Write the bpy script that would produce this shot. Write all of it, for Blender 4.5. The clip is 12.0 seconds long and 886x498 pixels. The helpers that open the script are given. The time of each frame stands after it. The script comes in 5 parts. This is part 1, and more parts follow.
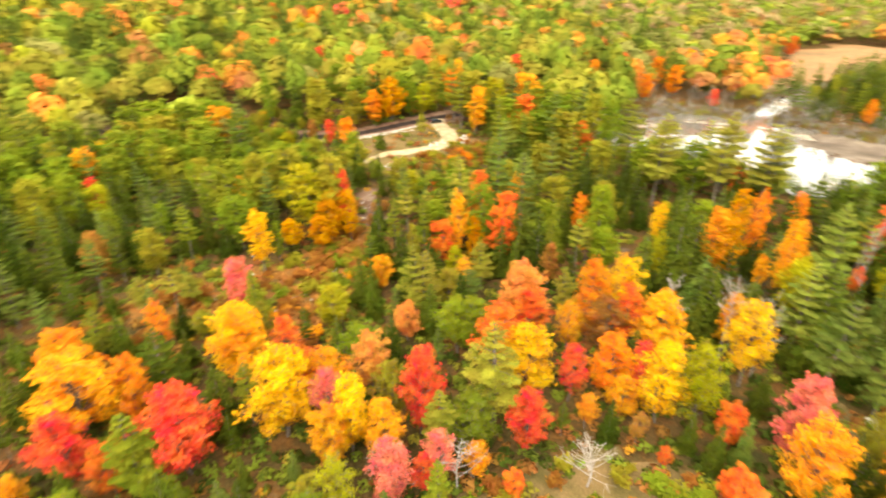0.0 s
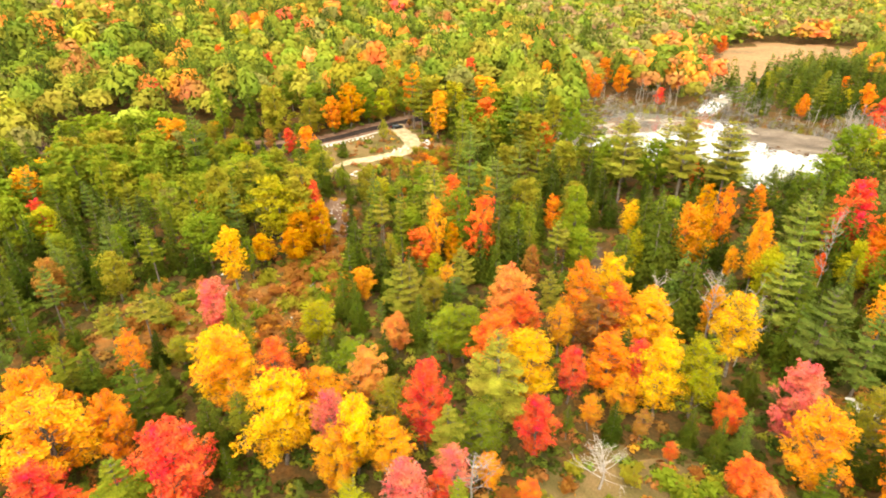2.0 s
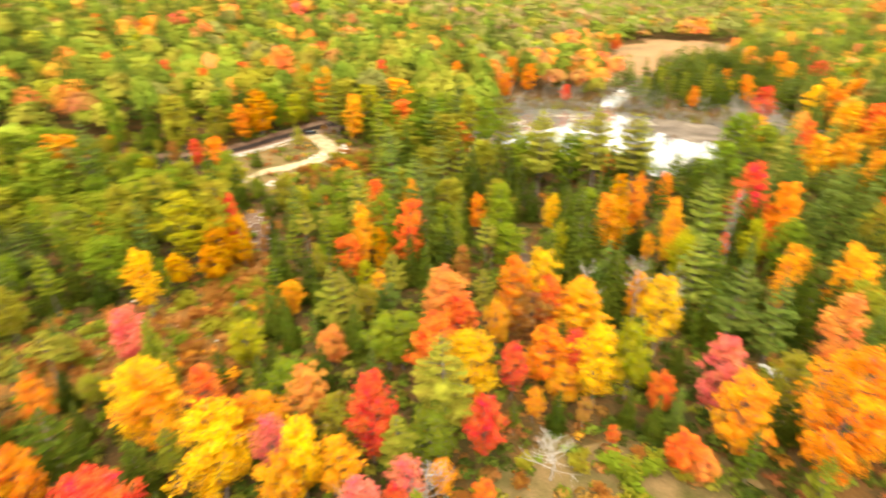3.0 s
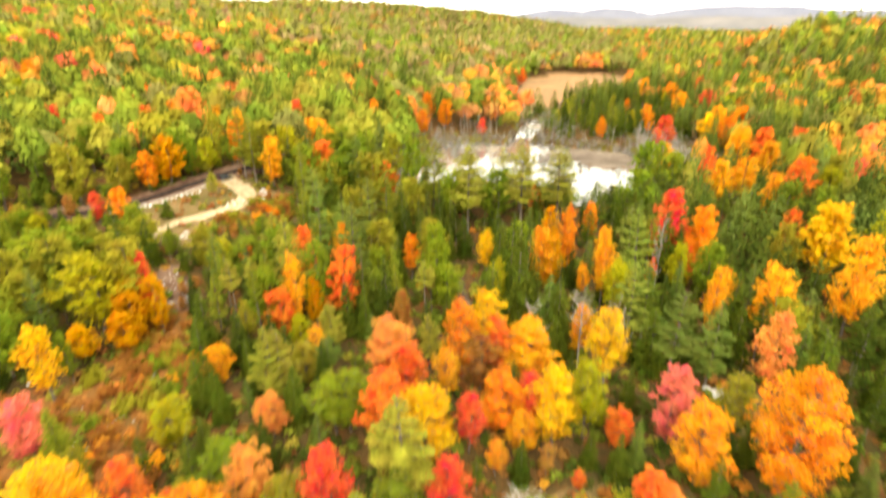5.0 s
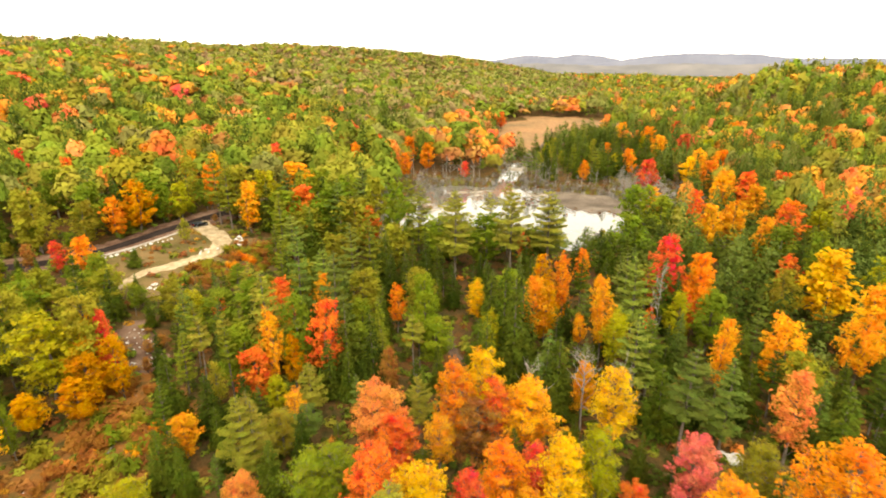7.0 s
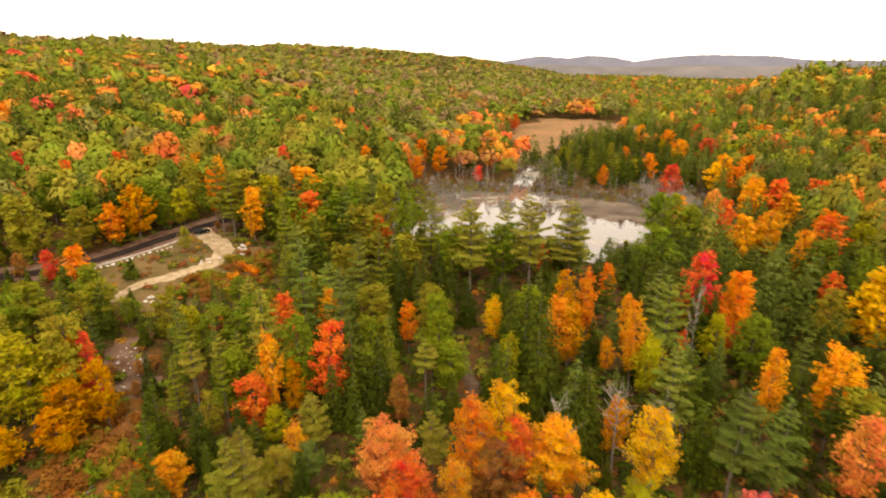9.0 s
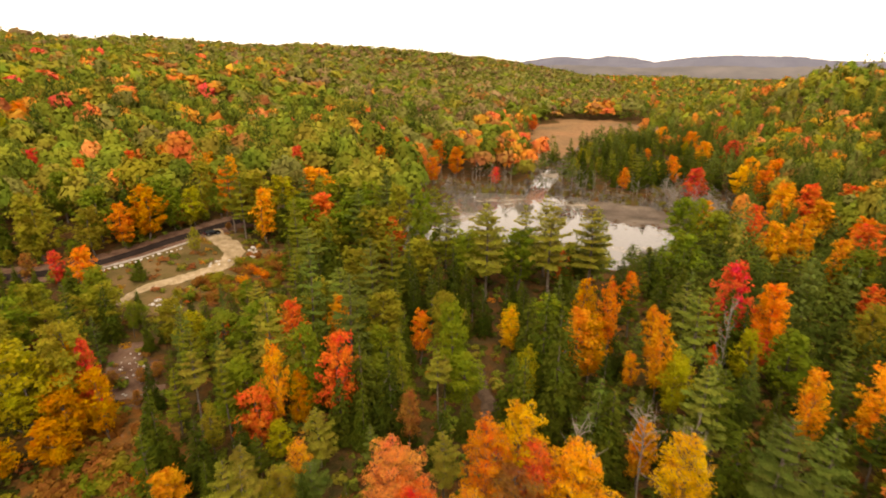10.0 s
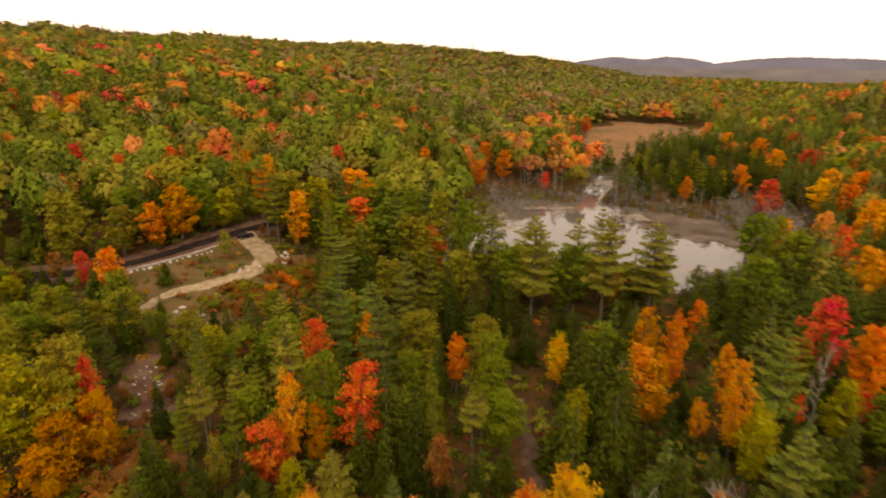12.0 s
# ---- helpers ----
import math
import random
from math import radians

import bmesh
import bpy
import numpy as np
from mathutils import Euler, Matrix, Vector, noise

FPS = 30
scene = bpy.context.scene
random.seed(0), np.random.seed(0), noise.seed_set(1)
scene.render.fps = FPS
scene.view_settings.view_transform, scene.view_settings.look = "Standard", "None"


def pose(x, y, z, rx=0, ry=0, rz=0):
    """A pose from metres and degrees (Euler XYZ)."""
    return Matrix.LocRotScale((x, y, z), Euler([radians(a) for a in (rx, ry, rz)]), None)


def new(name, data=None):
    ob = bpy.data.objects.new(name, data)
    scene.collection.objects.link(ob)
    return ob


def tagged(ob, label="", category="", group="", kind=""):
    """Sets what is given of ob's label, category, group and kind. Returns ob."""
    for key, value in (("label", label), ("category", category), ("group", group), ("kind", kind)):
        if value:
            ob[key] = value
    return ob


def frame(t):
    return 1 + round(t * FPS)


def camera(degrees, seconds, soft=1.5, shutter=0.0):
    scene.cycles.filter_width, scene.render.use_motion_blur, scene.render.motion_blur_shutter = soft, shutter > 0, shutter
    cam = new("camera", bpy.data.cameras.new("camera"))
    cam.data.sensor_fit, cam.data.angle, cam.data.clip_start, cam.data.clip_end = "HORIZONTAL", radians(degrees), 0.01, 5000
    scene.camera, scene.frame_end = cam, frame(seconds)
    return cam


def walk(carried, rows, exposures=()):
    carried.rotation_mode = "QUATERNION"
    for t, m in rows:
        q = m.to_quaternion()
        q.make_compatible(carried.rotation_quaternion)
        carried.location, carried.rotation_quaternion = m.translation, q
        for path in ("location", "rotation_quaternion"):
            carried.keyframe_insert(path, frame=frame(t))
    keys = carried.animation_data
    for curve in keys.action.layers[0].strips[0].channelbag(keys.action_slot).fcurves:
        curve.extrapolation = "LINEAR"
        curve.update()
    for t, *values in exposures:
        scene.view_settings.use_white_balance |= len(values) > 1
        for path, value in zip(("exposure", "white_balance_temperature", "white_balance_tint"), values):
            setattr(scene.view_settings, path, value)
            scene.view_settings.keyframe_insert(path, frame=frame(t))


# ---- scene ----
# ---- camera and its flight ----
cam = camera(78.3, 12.0, soft=1.95, shutter=1.5)
METRES, EYE, TILT, LEAN, TURN = 52.0, 64.0, -26.5, 0.0, 0.0
ROWS = [
    (0.0, 0.0, 0.0, 0.0, -0.0, 0.0, 0.0),
    (0.5, -0.0443, 0.0067, 0.0049, -3.68, -0.01, 1.93),
    (1.0, -0.0773, 0.0147, 0.0107, -4.68, 0.02, 2.51),
    (1.5, -0.1078, 0.0256, 0.0174, -5.3, 0.08, 2.86),
    (2.0, -0.1337, 0.0373, 0.0239, -5.44, 0.16, 2.94),
    (2.2, -0.1393, 0.0427, 0.0263, -5.76, 0.15, 3.11),
    (2.5, -0.1477, 0.0509, 0.03, -8.14, 0.06, 4.41),
    (3.0, -0.1688, 0.0684, 0.0361, -13.87, -0.42, 7.23),
    (3.2, -0.1725, 0.0775, 0.0422, -15.9, -0.82, 8.27),
    (4.8, -0.2018, 0.1505, 0.0911, -21.97, 0.16, 11.23),
    (5.0, -0.2055, 0.1596, 0.0972, -22.28, 1.51, 11.26),
    (5.5, -0.202, 0.1881, 0.1106, -23.06, 5.06, 11.48),
    (6.0, -0.198, 0.2195, 0.1207, -23.63, 5.38, 11.66),
    (6.5, -0.1896, 0.2585, 0.1378, -24.2, 5.36, 11.79),
    (7.0, -0.1809, 0.295, 0.1573, -24.51, 5.26, 11.83),
    (9.0, -0.1127, 0.4605, 0.2355, -23.5, 5.56, 11.22),
    (9.5, -0.0869, 0.5029, 0.2531, -22.58, 5.72, 10.75),
    (10.0, -0.0655, 0.5478, 0.2705, -21.91, 5.86, 10.34),
    (10.5, -0.0381, 0.5943, 0.2899, -21.38, 5.93, 9.99),
    (11.0, -0.0132, 0.6408, 0.31, -19.95, 6.16, 9.2),
    (11.5, 0.0132, 0.6935, 0.3351, -18.78, 6.32, 8.5),
    (12.0, 0.0377, 0.7455, 0.3592, -17.45, 6.49, 7.72),
]
EXPOSURES = [(0.0, 1.66, 7650, 6), (2.5, 1.66, 7650, 5), (5.0, 1.58, 7600, 4), (6.5, 1.27, 7650, 4), (7.2, 1.13, 7850, 6), (9.0, 0.6, 8400, 16), (10.5, 0.19, 8850, 20), (12.0, -0.22, 9050, 24)]
walk(cam, [(t, pose(0, 0, EYE, TILT, LEAN, TURN) @ pose(METRES * x, METRES * y, METRES * z, 90 + pitch, roll, yaw))
           for t, x, y, z, yaw, pitch, roll in ROWS], EXPOSURES)

# ---- overcast daylight ----
SUN_HIGH, SUN_ROUND = 48.0, 200.0
world = bpy.data.worlds.new("overcast_sky")
scene.world = world
world.use_nodes = True
wn, wl = world.node_tree.nodes, world.node_tree.links
wn.clear()
sky = wn.new("ShaderNodeTexSky")
sky.sky_type = "NISHITA"
sky.sun_disc = False
sky.sun_elevation, sky.sun_rotation = radians(SUN_HIGH), radians(SUN_ROUND)
sky.air_density, sky.dust_density = 1.0, 3.0
pale = wn.new("ShaderNodeHueSaturation")
pale.inputs["Saturation"].default_value = 0.1
cloud = wn.new("ShaderNodeMix")
cloud.data_type = "RGBA"
cloud.inputs[0].default_value = 0.82
cloud.inputs[7].default_value = (12.4, 12.3, 12.1, 1)
bg = wn.new("ShaderNodeBackground")
bg.inputs["Strength"].default_value = 0.15
wout = wn.new("ShaderNodeOutputWorld")
wl.new(sky.outputs[0], pale.inputs["Color"])
wl.new(pale.outputs[0], cloud.inputs[6])
wl.new(cloud.outputs[2], bg.inputs["Color"])
wl.new(bg.outputs[0], wout.inputs["Surface"])
sun = new("sun", bpy.data.lights.new("sun", "SUN"))
sun.data.energy, sun.data.angle, sun.data.color = 1.2, radians(25), (1.0, 0.95, 0.88)
sun.matrix_world = pose(0, 0, 300, 90 - SUN_HIGH, 0, 180 - SUN_ROUND)


# ---- materials ----
def material(name, rough=0.8, spec=0.3):
    m = bpy.data.materials.new(name)
    m.use_nodes = True
    b = m.node_tree.nodes["Principled BSDF"]
    b.inputs["Roughness"].default_value = rough
    b.inputs["Specular IOR Level"].default_value = spec
    return m, m.node_tree.nodes, m.node_tree.links, b


def noise_node(n, l, scale, detail=4.0, coords="Object", rough=0.55):
    tc = n.new("ShaderNodeTexCoord")
    t = n.new("ShaderNodeTexNoise")
    t.inputs["Scale"].default_value, t.inputs["Detail"].default_value = scale, detail
    t.inputs["Roughness"].default_value = rough
    l.new(tc.outputs[coords], t.inputs["Vector"])
    return t


def ramp_node(n, l, source, stops):
    r = n.new("ShaderNodeValToRGB")
    e = r.color_ramp.elements
    while len(e) < len(stops):
        e.new(0.5)
    for k, (p, c) in zip(e, stops):
        k.position, k.color = p, (*c, 1)
    l.new(source, r.inputs["Fac"])
    return r


def mix_node(n, l, fac, a, b, blend="MIX"):
    m = n.new("ShaderNodeMix")
    m.data_type, m.blend_type = "RGBA", blend
    for slot, v in ((0, fac), (6, a), (7, b)):
        if isinstance(v, (int, float)):
            m.inputs[slot].default_value = v
        elif isinstance(v, tuple):
            m.inputs[slot].default_value = (*v, 1)
        else:
            l.new(v, m.inputs[slot])
    return m.outputs[2]


def add_bump(n, l, b, height, strength, distance):
    k = n.new("ShaderNodeBump")
    k.inputs["Strength"].default_value, k.inputs["Distance"].default_value = strength, distance
    l.new(height, k.inputs["Height"])
    l.new(k.outputs[0], b.inputs["Normal"])


def leaf_material(name, source, low, high, glow=0.42):
    """Leaves: the tree's own colour, varied from leaf to leaf and patch to patch, a little light shining through."""
    m, n, l, b = material(name, 0.7, 0.02)
    if source == "object":
        tint = n.new("ShaderNodeObjectInfo").outputs["Color"]
    else:
        a = n.new("ShaderNodeAttribute")
        a.attribute_name = "tint"
        tint = a.outputs["Color"]
    geo = n.new("ShaderNodeNewGeometry")
    hsv = n.new("ShaderNodeHueSaturation")
    hsv.inputs["Saturation"].default_value = 1.04 if source == "object" else 1.0
    span = n.new("ShaderNodeMapRange")
    span.inputs["To Min"].default_value, span.inputs["To Max"].default_value = low, high
    l.new(geo.outputs["Random Per Island"], span.inputs["Value"])
    patch = noise_node(n, l, 0.35 if source == "object" else 0.1, 2.0)
    hue = n.new("ShaderNodeMapRange")
    hue.inputs["From Min"].default_value, hue.inputs["From Max"].default_value = 0.3, 0.7
    hue.inputs["To Min"].default_value, hue.inputs["To Max"].default_value = 0.474, 0.526
    l.new(patch.outputs["Fac"], hue.inputs["Value"])
    l.new(hue.outputs[0], hsv.inputs["Hue"])
    swell = n.new("ShaderNodeMapRange")
    swell.inputs["From Min"].default_value, swell.inputs["From Max"].default_value = 0.3, 0.7
    swell.inputs["To Min"].default_value, swell.inputs["To Max"].default_value = 0.84, 1.12
    wide = noise_node(n, l, 0.6 if source == "object" else 0.03, 2.0)
    l.new(wide.outputs["Fac"], swell.inputs["Value"])
    both_values = n.new("ShaderNodeMath")
    both_values.operation = "MULTIPLY"
    l.new(span.outputs[0], both_values.inputs[0])
    l.new(swell.outputs[0], both_values.inputs[1])
    l.new(both_values.outputs[0], hsv.inputs["Value"])
    l.new(tint, hsv.inputs["Color"])
    l.new(hsv.outputs[0], b.inputs["Base Color"])
    shine = n.new("ShaderNodeBsdfTranslucent")
    l.new(hsv.outputs[0], shine.inputs["Color"])
    both = n.new("ShaderNodeMixShader")
    both.inputs[0].default_value = glow
    l.new(b.outputs[0], both.inputs[1])
    l.new(shine.outputs[0], both.inputs[2])
    l.new(both.outputs[0], n["Material Output"].inputs["Surface"])
    return m


LEAF = leaf_material("leaves", "object", 0.8, 1.18)
NEEDLE = leaf_material("needles", "object", 0.72, 1.25)
WOODS = leaf_material("woods_leaves", "tint", 0.93, 1.07, 0.22)


def bark_material(name, a, b2, scale):
    m, n, l, b = material(name, 0.9, 0.05)
    t = noise_node(n, l, scale, 5.0)
    r = ramp_node(n, l, t.outputs["Fac"], [(0.35, a), (0.65, b2)])
    l.new(r.outputs[0], b.inputs["Base Color"])
    add_bump(n, l, b, t.outputs["Fac"], 0.6, 0.05)
    return m


BARK = bark_material("bark", (0.06, 0.045, 0.035), (0.17, 0.14, 0.11), 3.0)
DEADWOOD = bark_material("grey_deadwood", (0.15, 0.125, 0.105), (0.32, 0.285, 0.25), 4.0)


def ground_material():
    m, n, l, b = material("forest_floor", 0.95, 0.02)
    big = noise_node(n, l, 0.035, 4.0)
    mid = noise_node(n, l, 0.28, 6.0)
    fine = noise_node(n, l, 2.2, 6.0, rough=0.7)
    base = ramp_node(n, l, big.outputs["Fac"], [(0.35, (0.03, 0.036, 0.011)), (0.5, (0.05, 0.04, 0.016)), (0.65, (0.07, 0.04, 0.02))])
    litter = ramp_node(n, l, mid.outputs["Fac"], [(0.3, (0.03, 0.034, 0.01)), (0.5, (0.1, 0.052, 0.018)), (0.62, (0.17, 0.066, 0.016)), (0.75, (0.17, 0.1, 0.05))])
    c = mix_node(n, l, 0.55, base.outputs[0], litter.outputs[0])
    grain = ramp_node(n, l, fine.outputs["Fac"], [(0.3, (0.45, 0.45, 0.45)), (0.7, (1.35, 1.35, 1.35))])
    l.new(mix_node(n, l, 1.0, c, grain.outputs[0], "MULTIPLY"), b.inputs["Base Color"])
    add_bump(n, l, b, fine.outputs["Fac"], 0.7, 0.25)
    return m


def patch_material(name, stops, scale, grain_scale, rough=0.95, bump=0.5):
    m, n, l, b = material(name, rough, 0.02)
    mid = noise_node(n, l, scale, 6.0)
    fine = noise_node(n, l, grain_scale, 6.0, rough=0.7)
    base = ramp_node(n, l, mid.outputs["Fac"], stops)
    grain = ramp_node(n, l, fine.outputs["Fac"], [(0.3, (0.6, 0.6, 0.6)), (0.7, (1.3, 1.3, 1.3))])
    l.new(mix_node(n, l, 1.0, base.outputs[0], grain.outputs[0], "MULTIPLY"), b.inputs["Base Color"])
    add_bump(n, l, b, fine.outputs["Fac"], bump, 0.1)
    return m


GROUND = ground_material()
BRUSH = patch_material("brushy_clearing", [(0.3, (0.055, 0.05, 0.014)), (0.45, (0.14, 0.07, 0.022)), (0.6, (0.22, 0.085, 0.02)), (0.75, (0.2, 0.13, 0.075))], 0.35, 3.0)
GRASS = patch_material("dry_grass", [(0.3, (0.06, 0.052, 0.016)), (0.5, (0.115, 0.08, 0.032)), (0.7, (0.16, 0.1, 0.045))], 0.2, 4.0)
MARSH = patch_material("marsh_grass", [(0.3, (0.13, 0.088, 0.045)), (0.5, (0.2, 0.115, 0.055)), (0.7, (0.26, 0.135, 0.065))], 0.022, 0.35, 0.95, 0.12)
DIRT = patch_material("sandy_dirt", [(0.3, (0.2, 0.145, 0.08)), (0.5, (0.3, 0.225, 0.135)), (0.7, (0.39, 0.31, 0.21))], 0.5, 5.0)
TRACK = patch_material("muddy_track", [(0.3, (0.05, 0.034, 0.022)), (0.55, (0.1, 0.066, 0.044)), (0.75, (0.15, 0.105, 0.08))], 0.5, 5.0)
VERGE = patch_material("bare_earth", [(0.3, (0.075, 0.04, 0.026)), (0.5, (0.13, 0.075, 0.05)), (0.7, (0.18, 0.12, 0.085))], 0.3, 4.0)
ASPHALT = patch_material("asphalt", [(0.3, (0.017, 0.012, 0.01)), (0.7, (0.03, 0.022, 0.019))], 0.3, 9.0, 0.95, 0.2)
LINE = patch_material("worn_road_paint", [(0.3, (0.16, 0.14, 0.11)), (0.6, (0.3, 0.26, 0.18))], 0.8, 6.0)
GRAVEL = patch_material("pale_gravel", [(0.3, (0.2, 0.175, 0.15)), (0.7, (0.33, 0.3, 0.27))], 0.6, 7.0)
ROCK = patch_material("pale_granite", [(0.3, (0.33, 0.31, 0.28)), (0.5, (0.5, 0.47, 0.43)), (0.7, (0.62, 0.6, 0.56))], 1.0, 6.0)


def water_material():
    m, n, l, b = material("pond_water", 0.06, 0.5)
    b.inputs["IOR"].default_value = 1.45
    weed = noise_node(n, l, 0.045, 6.0, rough=0.62)
    mask = ramp_node(n, l, weed.outputs["Fac"], [(0.55, (0, 0, 0)), (0.62, (1, 1, 1))])
    fine = noise_node(n, l, 0.7, 5.0)
    scum = ramp_node(n, l, fine.outputs["Fac"], [(0.35, (0.1, 0.075, 0.045)), (0.65, (0.24, 0.19, 0.13))])
    l.new(mix_node(n, l, mask.outputs[0], (0.1, 0.09, 0.078), scum.outputs[0]), b.inputs["Base Color"])
    r = n.new("ShaderNodeMapRange")
    r.inputs["To Min"].default_value, r.inputs["To Max"].default_value = 0.05, 0.35
    l.new(mask.outputs[0], r.inputs["Value"])
    l.new(r.outputs[0], b.inputs["Roughness"])
    ripple = noise_node(n, l, 1.2, 3.0)
    add_bump(n, l, b, ripple.outputs["Fac"], 0.05, 0.05)
    return m


WATER = water_material()

# ---- lie of the land ----
WATER_Z = 6.5
LEFT_RISE, LEFT_TOP, FAR_TOP, FAR_FOOT = 0.12, 100.0, 20.0, 0.0
RIGHT_TOP, RIGHT_D, RIGHT_S, RIGHT_LONG, RIGHT_WIDE = 42.0, 550.0, 200.0, 220.0, 90.0


def smooth(a, b, x):
    u = np.clip((np.asarray(x, float) - a) / (b - a), 0, 1)
    return u * u * (3 - 2 * u)


def valley(x, y):
    """Along the valley's axis, and across it to the right."""
    return 0.63 * x + 0.777 * y, 0.777 * x - 0.63 * y


def lump(x, y, scale, seed):
    """Soft rolling relief, about -1 to 1."""
    x, y = x / scale, y / scale
    return (np.sin(x * 1.7 + y * 0.9 + seed) + np.sin(x * -0.8 + y * 1.9 + seed * 2.3) + np.sin(x * 2.9 - y * 2.3 + seed * 0.7) * 0.5) / 2.5


def within(d, s, d0, s0, dr, sr, turn=0.0):
    """Below 1 inside an ellipse of the plan with a wavy rim."""
    a, b = d - d0, s - s0
    c, k = math.cos(radians(turn)), math.sin(radians(turn))
    u, v = (a * c + b * k) / dr, (-a * k + b * c) / sr
    ang = np.arctan2(v, u)
    return np.hypot(u, v) * (1 + 0.09 * np.sin(3 * ang + 1.0) + 0.06 * np.sin(7 * ang + 2.2))


def pond_rim(x, y):
    d, s = valley(x, y)
    a = within(d, s, 238, -42, 42, 46, -8)
    b = within(d, s, 230, -7, 42, 20, 8)
    c = within(d, s, 304, -44, 50, 6.5, 2)
    e = within(d, s, 208, -78, 22, 18)
    return np.minimum(np.minimum(a, b), np.minimum(c, e))


def mud_rim(x, y):
    d, s = valley(x, y)
    return np.minimum(within(d, s, 255, 0, 20, 20, -28), within(d, s, 287, -80, 5, 17, 10)) + 0.2 * lump(x, y, 6.3, 7.0) + 0.14 * lump(y, x, 2.3, 1.7)


def marsh_rim(x, y):
    d, s = valley(x, y)
    return np.minimum(within(d, s, 555, -22, 125, 62, 6), within(d, s, 420, -50, 75, 20, 4))


def shoulder(x, y):
    """How far a point lies beyond the left hill's brow, set by bearing to fit the camera's view."""
    return np.hypot(x, y - 20) - (1000 - 26 * np.maximum(0, compass(x, y) + 2))


def compass(x, y):
    """Bearing of a point from the camera's mid-flight position, in degrees."""
    return np.degrees(np.arctan2(x + 10, y - 16))


def ground(x, y):
    x, y = np.asarray(x, float), np.asarray(y, float)
    d, s = valley(x, y)
    h = 2.0 + 5.6 * smooth(105, 185, d)
    h = h + 11.0 * smooth(60, 150, -s) * smooth(60, 150, d) + 5 * smooth(60, 120, -s) * (1 - smooth(60, 150, d))
    up = np.maximum(0, -s - 180) * LEFT_RISE * smooth(180, 320, -s)
    h = h + LEFT_TOP * np.tanh(up / LEFT_TOP)
    h = h + RIGHT_TOP * np.exp(-((d - RIGHT_D) / RIGHT_LONG) ** 2 - (np.minimum(0, s - RIGHT_S) / RIGHT_WIDE) ** 2)
    h = h + FAR_TOP * smooth(900, 2000, d) * smooth(FAR_FOOT, FAR_FOOT + 450, -s)
    far = smooth(220, 700, np.hypot(x, y)) * smooth(60, 200, np.abs(s + 20))
    h = h + lump(x, y, 95.0, 1.3) * 6 * far + lump(x, y, 260.0, 4.1) * 8 * far + lump(x, y, 42.0, 0.4) * 3.0 * far * smooth(120, 260, -s)
    brow, left = shoulder(x, y), smooth(130, 230, -s) * smooth(250, 420, np.hypot(x, y))
    h = h + left * (10 * np.exp(-((brow + 40) / 75) ** 2) - 9 * np.exp(-((brow - 130) / 110) ** 2))
    # notches by bearing, shaped to fit the skyline in the camera's view
    b = compass(x, y)
    h = h - left * smooth(-60, 120, brow) * (13 * np.exp(-((b - 5.8) / 4.2) ** 2) + 9 * np.exp(-((b + 7.6) / 2.6) ** 2) - 2.5 * np.sin(b * 2.1))
    h = h + lump(x, y, 16.0, 2.0) * 0.35
    h = np.where(pond_rim(x, y) < 1.25, np.minimum(h, WATER_Z - 1.1 + 1.5 * smooth(0.8, 1.12, pond_rim(x, y))), h)
    m = 1 - smooth(0.95, 1.25, marsh_rim(x, y))
    return h * (1 - m) + (WATER_Z + 0.35) * m


def link_mesh(name, verts, faces, mat, parent=None, smooth_faces=False):
    me = bpy.data.meshes.new(name)
    me.from_pydata([tuple(v) for v in verts], [], [tuple(f) for f in faces])
    if mat:
        me.materials.append(mat)
    if smooth_faces:
        me.polygons.foreach_set("use_smooth", [True] * len(me.polygons))
    ob = new(name, me)
    ob.parent = parent
    return ob


def part(name, bm, mat, parent, label=""):
    me = bpy.data.meshes.new(name)
    bm.to_mesh(me)
    bm.free()
    me.materials.append(mat)
    ob = new(name, me)
    ob.parent = parent
    return tagged(ob, label)


def graded(lo, hi, step, out_lo, out_hi, grow=1.16):
    """Even steps from lo to hi, widening outwards to the limits."""
    mid = list(np.arange(lo, hi + step, step))
    a, s = [], step
    v = mid[0]
    while v > out_lo:
        s *= grow
        v -= s
        a.append(v)
    b, s, v = [], step, mid[-1]
    while v < out_hi:
        s *= grow
        v += s
        b.append(v)
    return np.array(a[::-1] + mid + b)


def sheet(name, xs, ys, height, mat, label, category, keep=None):
    gx, gy = np.meshgrid(xs, ys)
    z = height(gx, gy)
    verts = np.stack([gx, gy, z], -1).reshape(-1, 3)
    nx, ny = len(xs), len(ys)
    i = (np.arange(ny - 1)[:, None] * nx + np.arange(nx - 1)[None, :]).ravel()
    faces = np.stack([i, i + 1, i + nx + 1, i + nx], 1)
    if keep is not None:
        ok = keep(gx, gy).reshape(-1)
        faces = faces[ok[faces].any(1)]
        used = np.unique(faces)
        renum = np.zeros(len(verts), int)
        renum[used] = np.arange(len(used))
        verts, faces = verts[used], renum[faces]
    ob = link_mesh(name, verts, faces, mat, None, True)
    return tagged(ob, label, category, kind="structure")


sheet("ground", graded(-160, 260, 3.0, -4200, 4600), graded(-20, 330, 3.0, -3500, 4700), ground, GROUND,
      "forest floor of leaf litter, moss and bare soil", "ground")
sheet("water", np.arange(-10, 240, 2.5), np.arange(110, 360, 2.5), lambda x, y: np.full_like(x, WATER_Z), WATER,
      "still shallow beaver pond reflecting the white sky", "pond", keep=lambda x, y: pond_rim(x, y) < 1.15)
sheet("marsh_ground", np.arange(120, 560, 6.0), np.arange(250, 640, 6.0), lambda x, y: ground(x, y) + 0.12, MARSH,
      "open marsh of dry tan sedge grass", "marsh", keep=lambda x, y: (marsh_rim(x, y) < 1.02) & (pond_rim(x, y) > 1.0))


